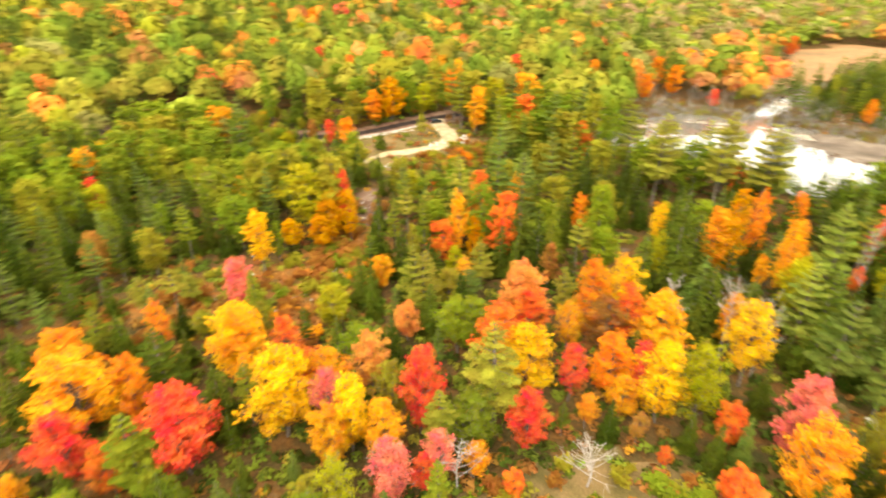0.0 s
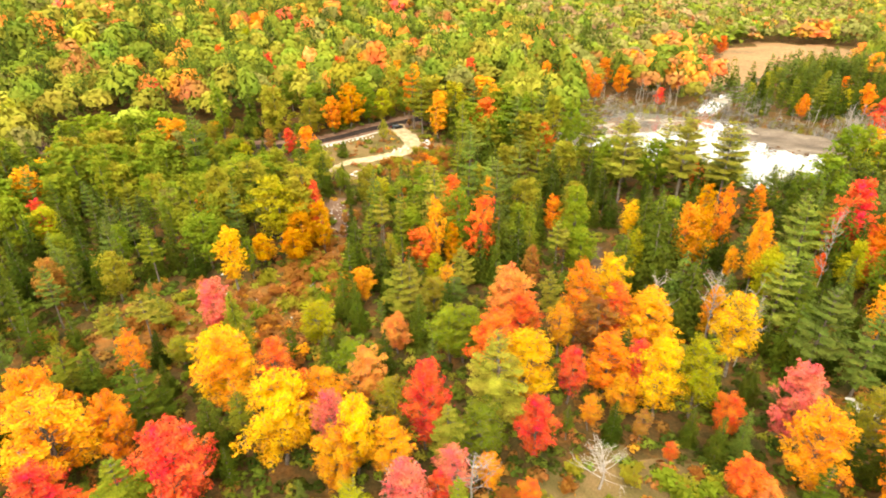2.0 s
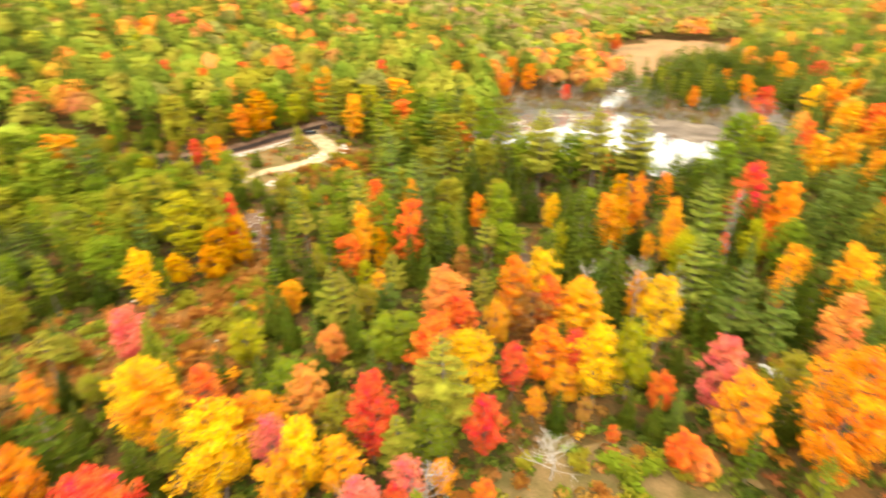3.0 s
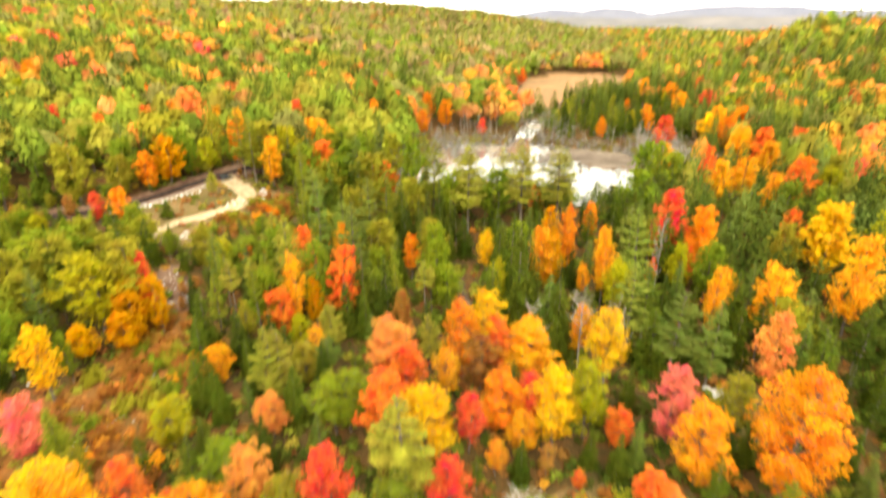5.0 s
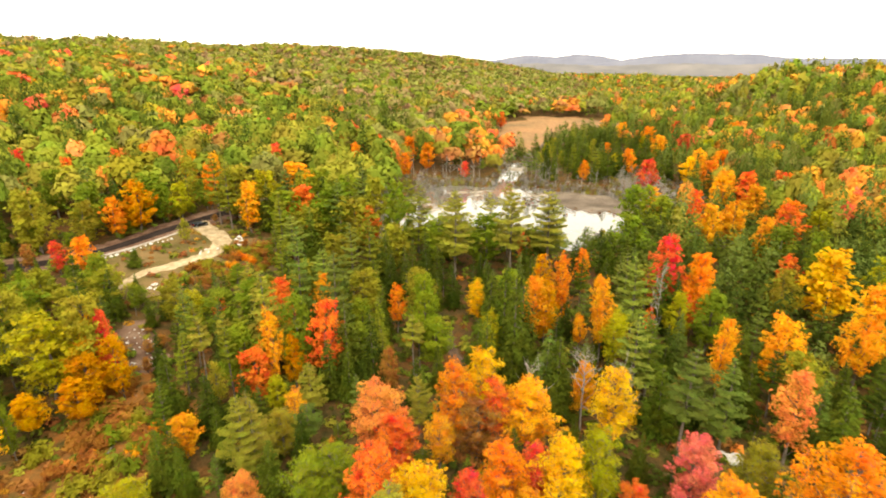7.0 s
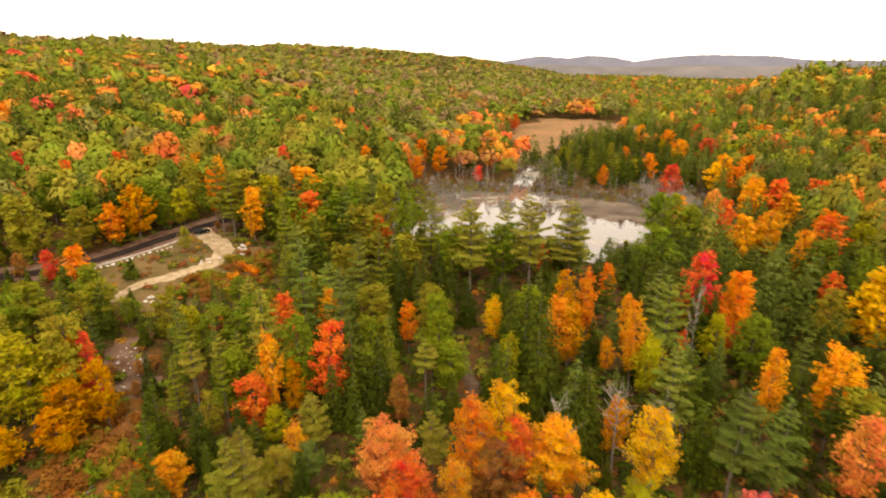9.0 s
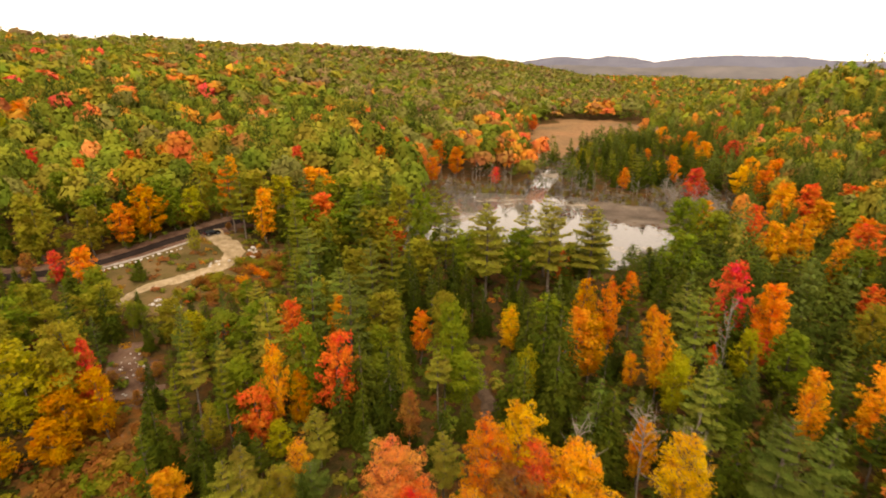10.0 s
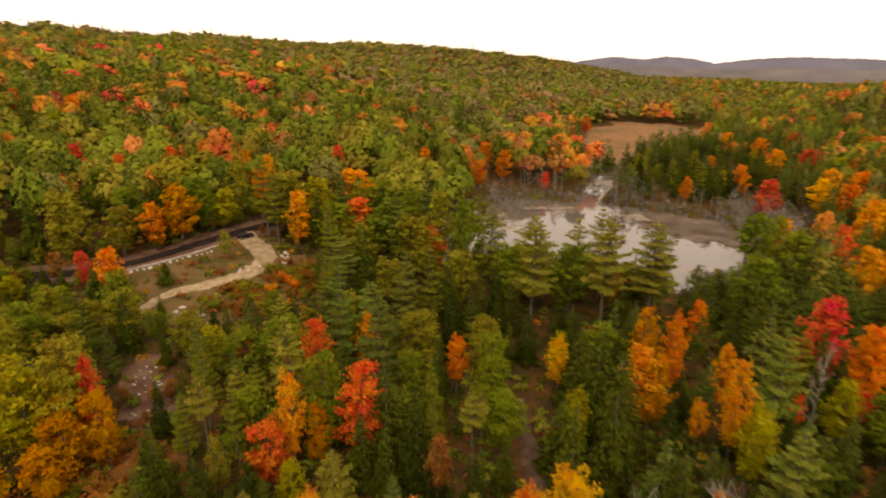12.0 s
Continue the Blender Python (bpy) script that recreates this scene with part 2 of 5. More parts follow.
MUD = patch_material("wet_mud", [(0.3, (0.05, 0.035, 0.024)), (0.5, (0.1, 0.075, 0.055)), (0.7, (0.16, 0.125, 0.095))], 0.12, 1.4, 0.5, 0.3)
sheet("mud_flat", np.arange(110, 215, 1.5), np.arange(155, 270, 1.5), lambda x, y: np.full_like(x, WATER_Z + 0.06) + 0.03 * lump(x, y, 4.0, 5.0), MUD,
      "wet brown mud and pond weed along the shallow shore", "mud", keep=lambda x, y: mud_rim(x, y) < 1.0)


def ribbon(name, line, width, lift, mat, label, category, wobble=0.0, across=4, seed=0):
    """A strip laid along a line of plan points, on the ground."""
    rnd = np.random.RandomState(seed)
    p = np.array(line, float)
    seg = np.hypot(*np.diff(p, axis=0).T)
    at = np.concatenate([[0], np.cumsum(seg)])
    n = max(8, int(at[-1] / 1.5))
    t = np.linspace(0, at[-1], n)
    q = np.stack([np.interp(t, at, p[:, 0]), np.interp(t, at, p[:, 1])], 1)
    for _ in range(6):
        q[1:-1] = (q[:-2] + 2 * q[1:-1] + q[2:]) / 4
    tan = np.gradient(q, axis=0)
    tan /= np.linalg.norm(tan, axis=1)[:, None]
    side = np.stack([tan[:, 1], -tan[:, 0]], 1)
    w = np.interp(t, at, width) if hasattr(width, "__len__") else np.full(n, width)
    verts = []
    for k in range(across + 1):
        f = k / across - 0.5
        r = q + side * (w * f + (rnd.uniform(-1, 1, n) * wobble if k in (0, across) else 0))[:, None]
        verts.append(np.column_stack([r, ground(r[:, 0], r[:, 1]) + (lift if 0 < k < across else lift * 0.3)]))
    verts = np.stack(verts, 1).reshape(-1, 3)
    faces = []
    m = across + 1
    for i in range(n - 1):
        for k in range(across):
            a = i * m + k
            faces.append((a, a + m, a + m + 1, a + 1))
    ob = link_mesh(name, verts, faces, mat, None, True)
    return tagged(ob, label, category, kind="structure")


ROAD = [(-150, 214), (-85, 203.5), (-54, 197.1), (-46.2, 194.5), (-37.2, 193.5), (-29.5, 194.7), (-21.4, 197.6), (-14.3, 201.6), (-7.4, 204.7), (-0.9, 208.4), (7, 212.9), (20, 221), (45, 240)]
SHOULDER = [(-40, 190.4), (-34.2, 189.9), (-29.2, 190.9), (-21.2, 193.3), (-12.8, 197.2), (-9, 199.5)]
LOOP = [(-2.5, 206.5), (-1.8, 201), (1.5, 195), (3.2, 189.5), (0.4, 184.6), (-4.8, 181.2), (-9.7, 179.3), (-14.3, 178.2), (-18.5, 177.4), (-22.5, 174.5), (-25.5, 170)]
FOREST_TRACK = [(46, 123), (43, 116), (40.5, 107), (37, 97), (30, 84)]
def oval(x, y, cx, cy, rx, ry, turn):
    """Below 1 inside a turned oval of the plan."""
    c, s = math.cos(radians(turn)), math.sin(radians(turn))
    a, e = x - cx, y - cy
    ang = np.arctan2(e, a)
    return np.hypot((a * c + e * s) / rx, (-a * s + e * c) / ry) * (1 + 0.12 * np.sin(3 * ang) + 0.08 * np.sin(7 * ang + 1))


def ground_patch(name, ovals, mat, label, lift=0.07):
    cx, cy = np.mean([o[0] for o in ovals]), np.mean([o[1] for o in ovals])
    reach = max(max(o[2], o[3]) for o in ovals) + 22
    return sheet(name, np.arange(cx - reach, cx + reach, 1.5), np.arange(cy - reach, cy + reach, 1.5), lambda x, y: ground(x, y) + lift, mat, label, "ground",
                 keep=lambda x, y: np.min([oval(x, y, *o) for o in ovals], axis=0) < 1.0)


ground_patch("meadow", [(-12, 190, 22, 11, 25), (0, 178, 24, 12, 20)], GRASS, "dry brown-green meadow inside the dirt lane's curve")
ground_patch("brushy_clearing", [(-32, 101, 21, 11, 30), (-22, 116, 11, 11, 0), (-43, 92, 16, 9, 0)], BRUSH, "cut-over clearing of brush, stones and orange ferns")
ground_patch("stony_bank", [(-21, 144, 3.4, 7, 10), (-19.5, 135.5, 3.0, 5.5, 10)], VERGE, "bare brown bank with scattered rubble below the lane")
ground_patch("grassy_glade", [(22, 47, 24, 9, 0), (62, 58, 11, 7, 0)], GRASS, "rough grass glade in the wood")
ribbon("road_verge", ROAD, 10.5, 0.08, VERGE, "bare brown earth bank along the road", "road verge", 0.9, 6, 6)
ribbon("road", ROAD, 4.6, 0.14, ASPHALT, "dark two-lane asphalt road through the woods", "road")
ribbon("road_line", ROAD, 0.22, 0.17, LINE, "worn pale centre line of the road", "road marking", 0.0, 1)
ribbon("road_shoulder", SHOULDER, 1.2, 0.16, GRAVEL, "pale gravel shoulder beside the dark road", "road shoulder", 0.3, seed=3)
ribbon("dirt_lane", LOOP, (6, 6.6, 6.8, 6.2, 5.0, 4.4, 4.0, 3.6, 2.8, 3.0, 1.6), 0.14, DIRT, "sandy dirt lane curving off the road", "dirt lane", 0.6, 6, 4)
ribbon("forest_track", FOREST_TRACK, (2.0, 2.6, 3.2, 3.6, 2.2), 0.12, TRACK, "muddy grey-brown logging track between trees", "track", 0.5, 4, 5)



def far_ridge(name, crest, away, mat, label):
    """A wooded ridge far off; crest: bearing and height along it, joined smoothly, with a rounded top and small swells."""
    n, rings = 220, 8
    at, tall = np.array(crest, float).T
    f = np.linspace(at[0], at[-1], n)
    h = np.interp(f, at, tall)
    for _ in range(14):
        h[1:-1] = (h[:-2] + 2 * h[1:-1] + h[2:]) / 4
    h = h + 1.3 * np.sin(f * 5.1) + 0.9 * np.sin(f * 11.7 + 1) + 0.5 * np.sin(f * 31 + 2)
    verts = []
    for b, top in zip(f, h):
        for k in range(rings):
            g = k / (rings - 1)
            r = away + 700 * (g - 0.5)
            verts.append((math.sin(radians(b)) * r, math.cos(radians(b)) * r, -8 + (top + 8) * math.sin(math.pi * g) ** 0.8))
    faces = [(i * rings + k, (i + 1) * rings + k, (i + 1) * rings + k + 1, i * rings + k + 1) for i in range(n - 1) for k in range(rings - 1)]
    return tagged(link_mesh(name, verts, faces, mat, None, True), label, "hills", kind="structure")


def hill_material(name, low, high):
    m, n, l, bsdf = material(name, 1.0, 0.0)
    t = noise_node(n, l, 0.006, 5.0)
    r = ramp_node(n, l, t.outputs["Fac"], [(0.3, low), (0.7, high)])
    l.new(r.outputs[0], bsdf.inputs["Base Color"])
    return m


# distance haze is painted into these base colours: blue-grey hills, greyed foothills
FAR_HILL = hill_material("far_hazed_hills", (0.108, 0.112, 0.144), (0.14, 0.142, 0.172))
FOOT_HILL = hill_material("far_hazed_foothills", (0.1, 0.098, 0.1), (0.16, 0.145, 0.14))
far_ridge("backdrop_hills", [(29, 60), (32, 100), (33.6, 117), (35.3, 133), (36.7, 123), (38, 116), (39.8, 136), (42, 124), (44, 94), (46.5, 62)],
          4100, FAR_HILL, "low wooded hills on the horizon, blue-grey haze in their colour")
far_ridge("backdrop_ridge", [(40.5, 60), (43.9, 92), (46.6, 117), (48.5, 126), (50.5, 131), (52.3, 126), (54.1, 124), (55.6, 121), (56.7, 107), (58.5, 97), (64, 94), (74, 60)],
          3800, FAR_HILL, "long ridge on the horizon, blue-grey haze in its colour")
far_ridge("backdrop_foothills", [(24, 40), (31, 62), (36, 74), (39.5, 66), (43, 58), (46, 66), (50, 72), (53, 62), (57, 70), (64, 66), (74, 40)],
          3300, FOOT_HILL, "low foothills on the horizon, greyed by haze in their colour")

# ---- how trees are made ----
def cards(rnd, centre, normal, size, lean=0.5, slim=1.0, along=None, calm=0.8):
    """Small pointed leaf sprays: corners (n, 3, 3) and the way each spray faces (n, 3), which follows its clump."""
    n = len(centre)
    face = np.array(np.broadcast_to(normal, (n, 3)), float)
    face /= np.linalg.norm(face, axis=1)[:, None] + 1e-9
    nrm = face + rnd.normal(0, lean, (n, 3))
    nrm = np.where(np.sum(nrm * face, axis=1)[:, None] < 0, -nrm, nrm)
    nrm /= np.linalg.norm(nrm, axis=1)[:, None] + 1e-9
    t = np.cross(nrm, rnd.normal(0, 1, (n, 3)))
    if along is not None:
        t = along + rnd.normal(0, 0.4, (n, 3))
        t -= nrm * np.sum(t * nrm, axis=1)[:, None]
    t /= np.linalg.norm(t, axis=1)[:, None] + 1e-9
    b = np.cross(nrm, t)
    s = (size * rnd.uniform(0.65, 1.35, n))[:, None]
    corners = []
    for k in range(3):
        a = (k * 2.094 + rnd.uniform(-0.45, 0.45, n))[:, None]
        r = s * rnd.uniform(0.42, 0.82, n)[:, None]
        corners.append(centre + r * (np.cos(a) * t + np.sin(a) * b * slim) + nrm * s * rnd.uniform(-0.15, 0.1, n)[:, None])
    face = face * calm + nrm * (1 - calm)
    return np.stack(corners, 1), face / (np.linalg.norm(face, axis=1)[:, None] + 1e-9)


def clumps(rnd, middle, reach, count, under=0.45, axis=None, rough=0.42):
    """Spots on the outer shells of rounded leaf clumps, and the way out of each clump; few hang below."""
    k = len(middle)
    weight = reach[:, 0] ** 2
    pick = rnd.choice(k, count, p=weight / weight.sum())
    v = rnd.normal(0, 1, (count, 3))
    v[:, 2] = np.where((v[:, 2] < 0) & (rnd.rand(count) > under), -v[:, 2], v[:, 2])
    v /= np.linalg.norm(v, axis=1)[:, None]
    spot = middle[pick] + v * reach[pick] * (1.08 - rough * rnd.rand(count) ** 2)[:, None]
    out = v / reach[pick]
    out /= np.linalg.norm(out, axis=1)[:, None]
    if axis is not None:
        away = spot - axis
        out = out * 0.72 + away / (np.linalg.norm(away, axis=1)[:, None] + 1e-9) * 0.4
    return spot, out


def tube(rnd, path, r0, r1, sides=5):
    """A tapered limb along a path, as quads."""
    p = np.array(path, float)
    n = len(p)
    tan = np.gradient(p, axis=0)
    tan /= np.linalg.norm(tan, axis=1)[:, None] + 1e-9
    up = np.where(np.abs(tan[:, 2:3]) > 0.9, np.array([[1.0, 0, 0]]), np.array([[0, 0, 1.0]]))
    a = np.cross(tan, up)
    a /= np.linalg.norm(a, axis=1)[:, None] + 1e-9
    b = np.cross(tan, a)
    r = np.linspace(r0, r1, n)[:, None]
    ring = [p + r * (a * math.cos(k * 2 * math.pi / sides) + b * math.sin(k * 2 * math.pi / sides)) for k in range(sides)]
    q = []
    for k in range(sides):
        c, e = ring[k], ring[(k + 1) % sides]
        q.append(np.stack([c[:-1], e[:-1], e[1:], c[1:]], 1))
    return np.concatenate(q)


def quad_mesh(name, quads, mat, faces=None):
    """A mesh of loose faces, three- or four-cornered; faces: the way each is shaded, if not its own."""
    me = bpy.data.meshes.new(name)
    n, k = quads.shape[:2]
    me.vertices.add(n * k)
    me.vertices.foreach_set("co", np.ascontiguousarray(quads, dtype=np.float32).ravel())
    me.loops.add(n * k)
    me.loops.foreach_set("vertex_index", np.arange(n * k, dtype=np.int32))
    me.polygons.add(n)
    me.polygons.foreach_set("loop_start", np.arange(0, n * k, k, dtype=np.int32))
    me.materials.append(mat)
    me.update(calc_edges=True)
    if faces is not None:
        layer = me.attributes.new("custom_normal", "FLOAT_VECTOR", "POINT")
        layer.data.foreach_set("vector", np.ascontiguousarray(np.repeat(faces, k, axis=0), dtype=np.float32).ravel())
    return me


def curve_path(rnd, start, end, steps, bow):
    s, e = np.array(start, float), np.array(end, float)
    f = np.linspace(0, 1, steps)[:, None]
    side = rnd.normal(0, bow, 3)
    return s + (e - s) * f + side * np.sin(f * math.pi)


def broadleaf(seed, count, size, slim=1.0, low=0.2, sparse=0.0, limbs=1):
    """A leafy tree 20 m high and about 9 m wide: steep limbs that end in rounded, feathery clumps of leaves."""
    rnd = np.random.RandomState(seed)
    H, R = 20.0, 4.5
    wood = [tube(rnd, curve_path(rnd, (0, 0, -0.6), (0.2, 0.1, H * 0.9), 7, 0.5), 0.27, 0.04, 6)]
    middle, reach = [], []
    many = 46
    lop = rnd.uniform(0.78, 1.18, 5)
    for k in range(many):
        f = low + (0.95 - low) * ((k + rnd.rand()) / many) ** 0.82
        u = (f - low) / (1.0 - low)
        env = R * slim * (min(1.0, 0.55 + 1.2 * u) * (1 - u ** 2.4) ** 0.6 + 0.05)
        a = k * 2.4 + rnd.uniform(-0.5, 0.5)
        big = rnd.uniform(0.75, 1.45) * (1.1 - 0.3 * u) * (0.6 + 0.4 * slim)
        out = max(0.0, env * rnd.uniform(0.6, 1.08) * lop[int(a * 5 / 6.2832) % 5] - big * 0.6)
        tip = np.array([math.cos(a) * out, math.sin(a) * out, f * H * rnd.uniform(0.97, 1.02)])
        foot = np.array([0.1, 0.05, max(H * 0.08, tip[2] - out * rnd.uniform(0.7, 1.6) - 0.8)])
        path = curve_path(rnd, foot, tip, 5, 0.3)
        if limbs and k % limbs == 0:
            wood.append(tube(rnd, path, 0.085, 0.02, 4))
        for g, q in ((1.0, 1.0), (0.68, 0.8)):
            p = path[0] + (path[-1] - path[0]) * g + rnd.normal(0, 0.25, 3)
            middle.append(p)
            reach.append(big * q * np.array([1.0, 1.0, rnd.uniform(0.62, 0.95)]))
            for _ in range(6):
                # small tufts that break the outline
                way = rnd.normal(0, 1, 3) + np.array([math.cos(a), math.sin(a), 0.9]) * 0.6
                way /= np.linalg.norm(way)
                middle.append(p + way * big * q * rnd.uniform(0.65, 1.55))
                reach.append(big * rnd.uniform(0.15, 0.32) * np.array([1.0, 1.0, 0.8]))
                if limbs == 1:
                    wood.append(tube(rnd, np.array([p, middle[-1]]), 0.03, 0.012, 3))
    spot, out = clumps(rnd, np.array(middle), np.array(reach), int(count * (1 - sparse)), 0.4, np.array([0, 0, H * 0.5]), 0.6)
    return np.concatenate(wood), cards(rnd, spot, out, np.full(len(spot), size), 0.55, calm=0.72)


def pine(seed, count, size, bare=0.3, spread=3.6, thin=1.0, limbs=1.0):
    """A white pine 24 m high: uneven whorls of level, up-tipped branches, each a feathery plume, with gaps between them."""
    rnd = np.random.RandomState(seed)
    H = 24.0
    wood = [tube(rnd, curve_path(rnd, (0, 0, -0.6), (0, 0, H * 0.985), 8, 0.25), 0.3, 0.03, 6)]
    foot, tips, wide = [], [], []
    z = H * bare
    while z < H * 0.985:
        f = (z / H - bare) / (1 - bare)
        reach = spread * (0.66 + 0.5 * math.sin(math.pi * (0.12 + 0.55 * f))) * (1 - f ** 1.55) + 0.22
        n = 6 if f < 0.75 else 5
        a0 = rnd.uniform(0, 6.3)
        for k in range(n):
            if rnd.rand() > thin:
                continue
            a = a0 + k * 2 * math.pi / n + rnd.uniform(-0.4, 0.4)
            ln = reach * rnd.uniform(0.62, 1.18)
            at = z + rnd.uniform(-0.22, 0.22)
            tip = np.array([math.cos(a) * ln, math.sin(a) * ln, at + ln * (rnd.uniform(-0.05, 0.3) + 0.6 * f ** 2)])
            if rnd.rand() < limbs:
                wood.append(tube(rnd, curve_path(rnd, (0, 0, at), tip, 3, 0.1), 0.07, 0.015, 3))
            foot.append((0, 0, at))
            tips.append(tip)
            wide.append(ln * rnd.uniform(0.2, 0.3) + 0.1)
        z += rnd.uniform(1.5, 2.3) * (1.0 if f < 0.65 else 0.62)
    foot, tips, wide = np.array(foot, float), np.array(tips), np.array(wide)
    long = np.linalg.norm(tips - foot, axis=1)
    share = long * wide
    pick = rnd.choice(len(tips), count, p=share / share.sum())
    g = (0.2 + 0.84 * rnd.rand(count) ** 0.8)[:, None]
    out = tips[pick] - foot[pick]
    out /= np.linalg.norm(out, axis=1)[:, None]
    side = np.cross(out, np.array([0, 0, 1.0]))
    side /= np.linalg.norm(side, axis=1)[:, None]
    w = wide[pick][:, None] * np.sin(math.pi * np.clip(0.12 + 0.72 * g, 0, 1))
    q, rise = rnd.normal(0, 0.6, (count, 1)), rnd.normal(0, 0.17, (count, 1))
    c = foot[pick] + (tips[pick] - foot[pick]) * g + side * w * q
    c[:, 2] += (w * (rise - 0.16 * np.abs(q)))[:, 0] + 0.3 * wide[pick] * (g[:, 0] - 0.4) ** 2
    face = out * (0.15 + 0.4 * g) + side * q * 0.5 + np.array([0, 0, 0.8]) + np.array([0, 0, 1.6]) * rise
    return np.concatenate(wood), cards(rnd, c, face, np.full(count, size), 0.35, 0.42, out * 0.8 + side * q * 0.5 + np.array([0, 0, 0.2]))


def hemlock(seed, count, size, spread=3.1):
    """A dense dark conifer 18 m high, clothed to the ground, with shelves of drooping sprays and an uneven cone."""
    rnd = np.random.RandomState(seed)
    H = 18.0
    wood = [tube(rnd, curve_path(rnd, (0, 0, -0.6), (0, 0, H * 0.99), 7, 0.15), 0.24, 0.02, 5)]
    middle, reach = [], []
    z, k = H * 0.04, 0
    while z < H * 0.97:
        f = z / H
        rim = spread * 1.12 * (1 - f) ** 0.8 + 0.12
        n = max(3, int(round(7 * (1 - f) + 2.2)))
        turn0 = rnd.uniform(0, 6.3)
        for j in range(n):
            a = turn0 + j * 2 * math.pi / n + rnd.uniform(-0.25, 0.25)
            ln = rim * rnd.uniform(0.62, 1.15)
            out = np.array([math.cos(a), math.sin(a), 0.0])
            if count > 2000 and k % 6 == 0:
                wood.append(tube(rnd, curve_path(rnd, (0, 0, z), out * ln + np.array([0, 0, z - 0.15 * ln]), 3, 0.1), 0.05, 0.015, 3))
            k += 1
            for g in (0.55, 0.86):
                middle.append(out * ln * g + np.array([0, 0, z + 0.3 - 0.22 * ln * g * g]))
                reach.append(np.array([1.0, 1.0, 0.62]) * (ln * (0.4 if g < 0.6 else 0.26) + 0.12))
        z += rnd.uniform(0.85, 1.25) * (1.0 if f < 0.7 else 0.6)
    middle.append(np.array([0, 0, H * 0.975]))
    reach.append(np.array([0.2, 0.2, 0.6]))
    axis = np.array([[0, 0, H * 0.3]])
    spot, face = clumps(rnd, np.array(middle), np.array(reach), count, 0.25, axis)
    out = spot * np.array([1, 1, 0]) + np.array([0, 0, -0.3])
    return np.concatenate(wood), cards(rnd, spot, face, np.full(count, size * 1.15), 0.4, 0.5, out / (np.linalg.norm(out, axis=1)[:, None] + 1e-9))


def bare_tree(seed, H=12.0, twigs=26, forks=3):
    """A leafless grey tree 12 m high with forking branches."""
    rnd = np.random.RandomState(seed)
    wood = [tube(rnd, curve_path(rnd, (0, 0, -0.5), (rnd.uniform(-0.5, 0.5), 0.3, H), 6, 0.4), 0.2, 0.03, 5)]
    for k in range(twigs):
        z = H * rnd.uniform(0.3, 0.95)
        a, ln = rnd.uniform(0, 6.3), (H - z) * 0.4 + rnd.uniform(0.8, 2.2)
        tip = np.array([math.cos(a) * ln, math.sin(a) * ln, z + ln * rnd.uniform(0.2, 1.0)])
        path = curve_path(rnd, (0, 0, z), tip, 4, 0.25)
        wood.append(tube(rnd, path, 0.07, 0.02, 4))
        for _ in range(forks):
            e = path[2] + rnd.normal(0, 0.7, 3) + (0, 0, 0.5)
            wood.append(tube(rnd, curve_path(rnd, path[2], e, 3, 0.1), 0.035, 0.012, 3))
    return np.concatenate(wood)


def shrub(seed, count, size):
    """A bush 2 m high of a few leafy stems."""
    rnd = np.random.RandomState(seed)
    c, wood = [], []
    for k in range(6):
        a = k * 1.1 + rnd.uniform(-0.4, 0.4)
        tip = np.array([math.cos(a) * rnd.uniform(0.3, 1.1), math.sin(a) * rnd.uniform(0.3, 1.1), rnd.uniform(1.1, 2.0)])
        wood.append(tube(rnd, curve_path(rnd, (0, 0, -0.2), tip, 3, 0.1), 0.04, 0.01, 3))
        c.append(tip * rnd.uniform(0.35, 1.05, (count // 6, 1)) + rnd.normal(0, 0.28, (count // 6, 3)))
    c = np.concatenate(c)
    c[:, 2] = np.maximum(c[:, 2], 0.1)
    return np.concatenate(wood), cards(rnd, c, np.array([[0, 0, 0.8]]) + c * 0.3, np.full(len(c), size), 0.6)


FULL = {"maple_tree": 20.0, "birch_tree": 20.0, "pine_tree": 24.0, "hemlock_tree": 18.0, "dead_tree": 12.0, "shrub": 2.0}
WIDE = {"maple_tree": 9.0, "birch_tree": 7.0, "pine_tree": 7.2, "hemlock_tree": 6.6, "dead_tree": 5.0, "shrub": 2.2}
MODELS = {}


def model(key, wood, leaves, leaf_mat, bark_mat):
    MODELS.setdefault(key, []).append((quad_mesh("trunk", wood, bark_mat),
                                       quad_mesh("crown", leaves[0], leaf_mat, leaves[1]) if leaves is not None else None))


for level, leaf, much in ((0, 0.25, 1.4), (1, 0.42, 0.5), (2, 0.72, 0.2)):
    for k in range(5 if level < 2 else 4):
        model(("maple_tree", level), *broadleaf(11 + k + 20 * level, int((12500, 9500, 9500)[level] * much), leaf * (0.84, 1.0, 1.0)[level], low=(0.2, 0.22, 0.16)[level], limbs=(1, 3, 0)[level]), LEAF, BARK)
        model(("pine_tree", level), *pine(71 + k + 20 * level, int(6600 * much), leaf * 1.55, 0.2 + 0.06 * k, 3.4 + 0.15 * k, limbs=(0.6, 0.3, 0.0)[level]), NEEDLE, BARK)
    for k in range(4):
        model(("birch_tree", level), *broadleaf(151 + k + 20 * level, int((8000, 6000, 6000)[level] * much), leaf * (0.84, 1.0, 1.0)[level], 0.8, (0.28, 0.28, 0.2)[level], 0.1, (1, 3, 0)[level]), LEAF, BARK)
        model(("hemlock_tree", level), *hemlock(91 + k + 20 * level, int(4900 * much), leaf * 1.6, 2.9 + 0.15 * k), NEEDLE, BARK)
for k in range(4):
    model(("dead_tree", 0), bare_tree(111 + k), None, LEAF, DEADWOOD)
    model(("dead_tree", 2), bare_tree(115 + k, twigs=7, forks=1), None, LEAF, DEADWOOD)
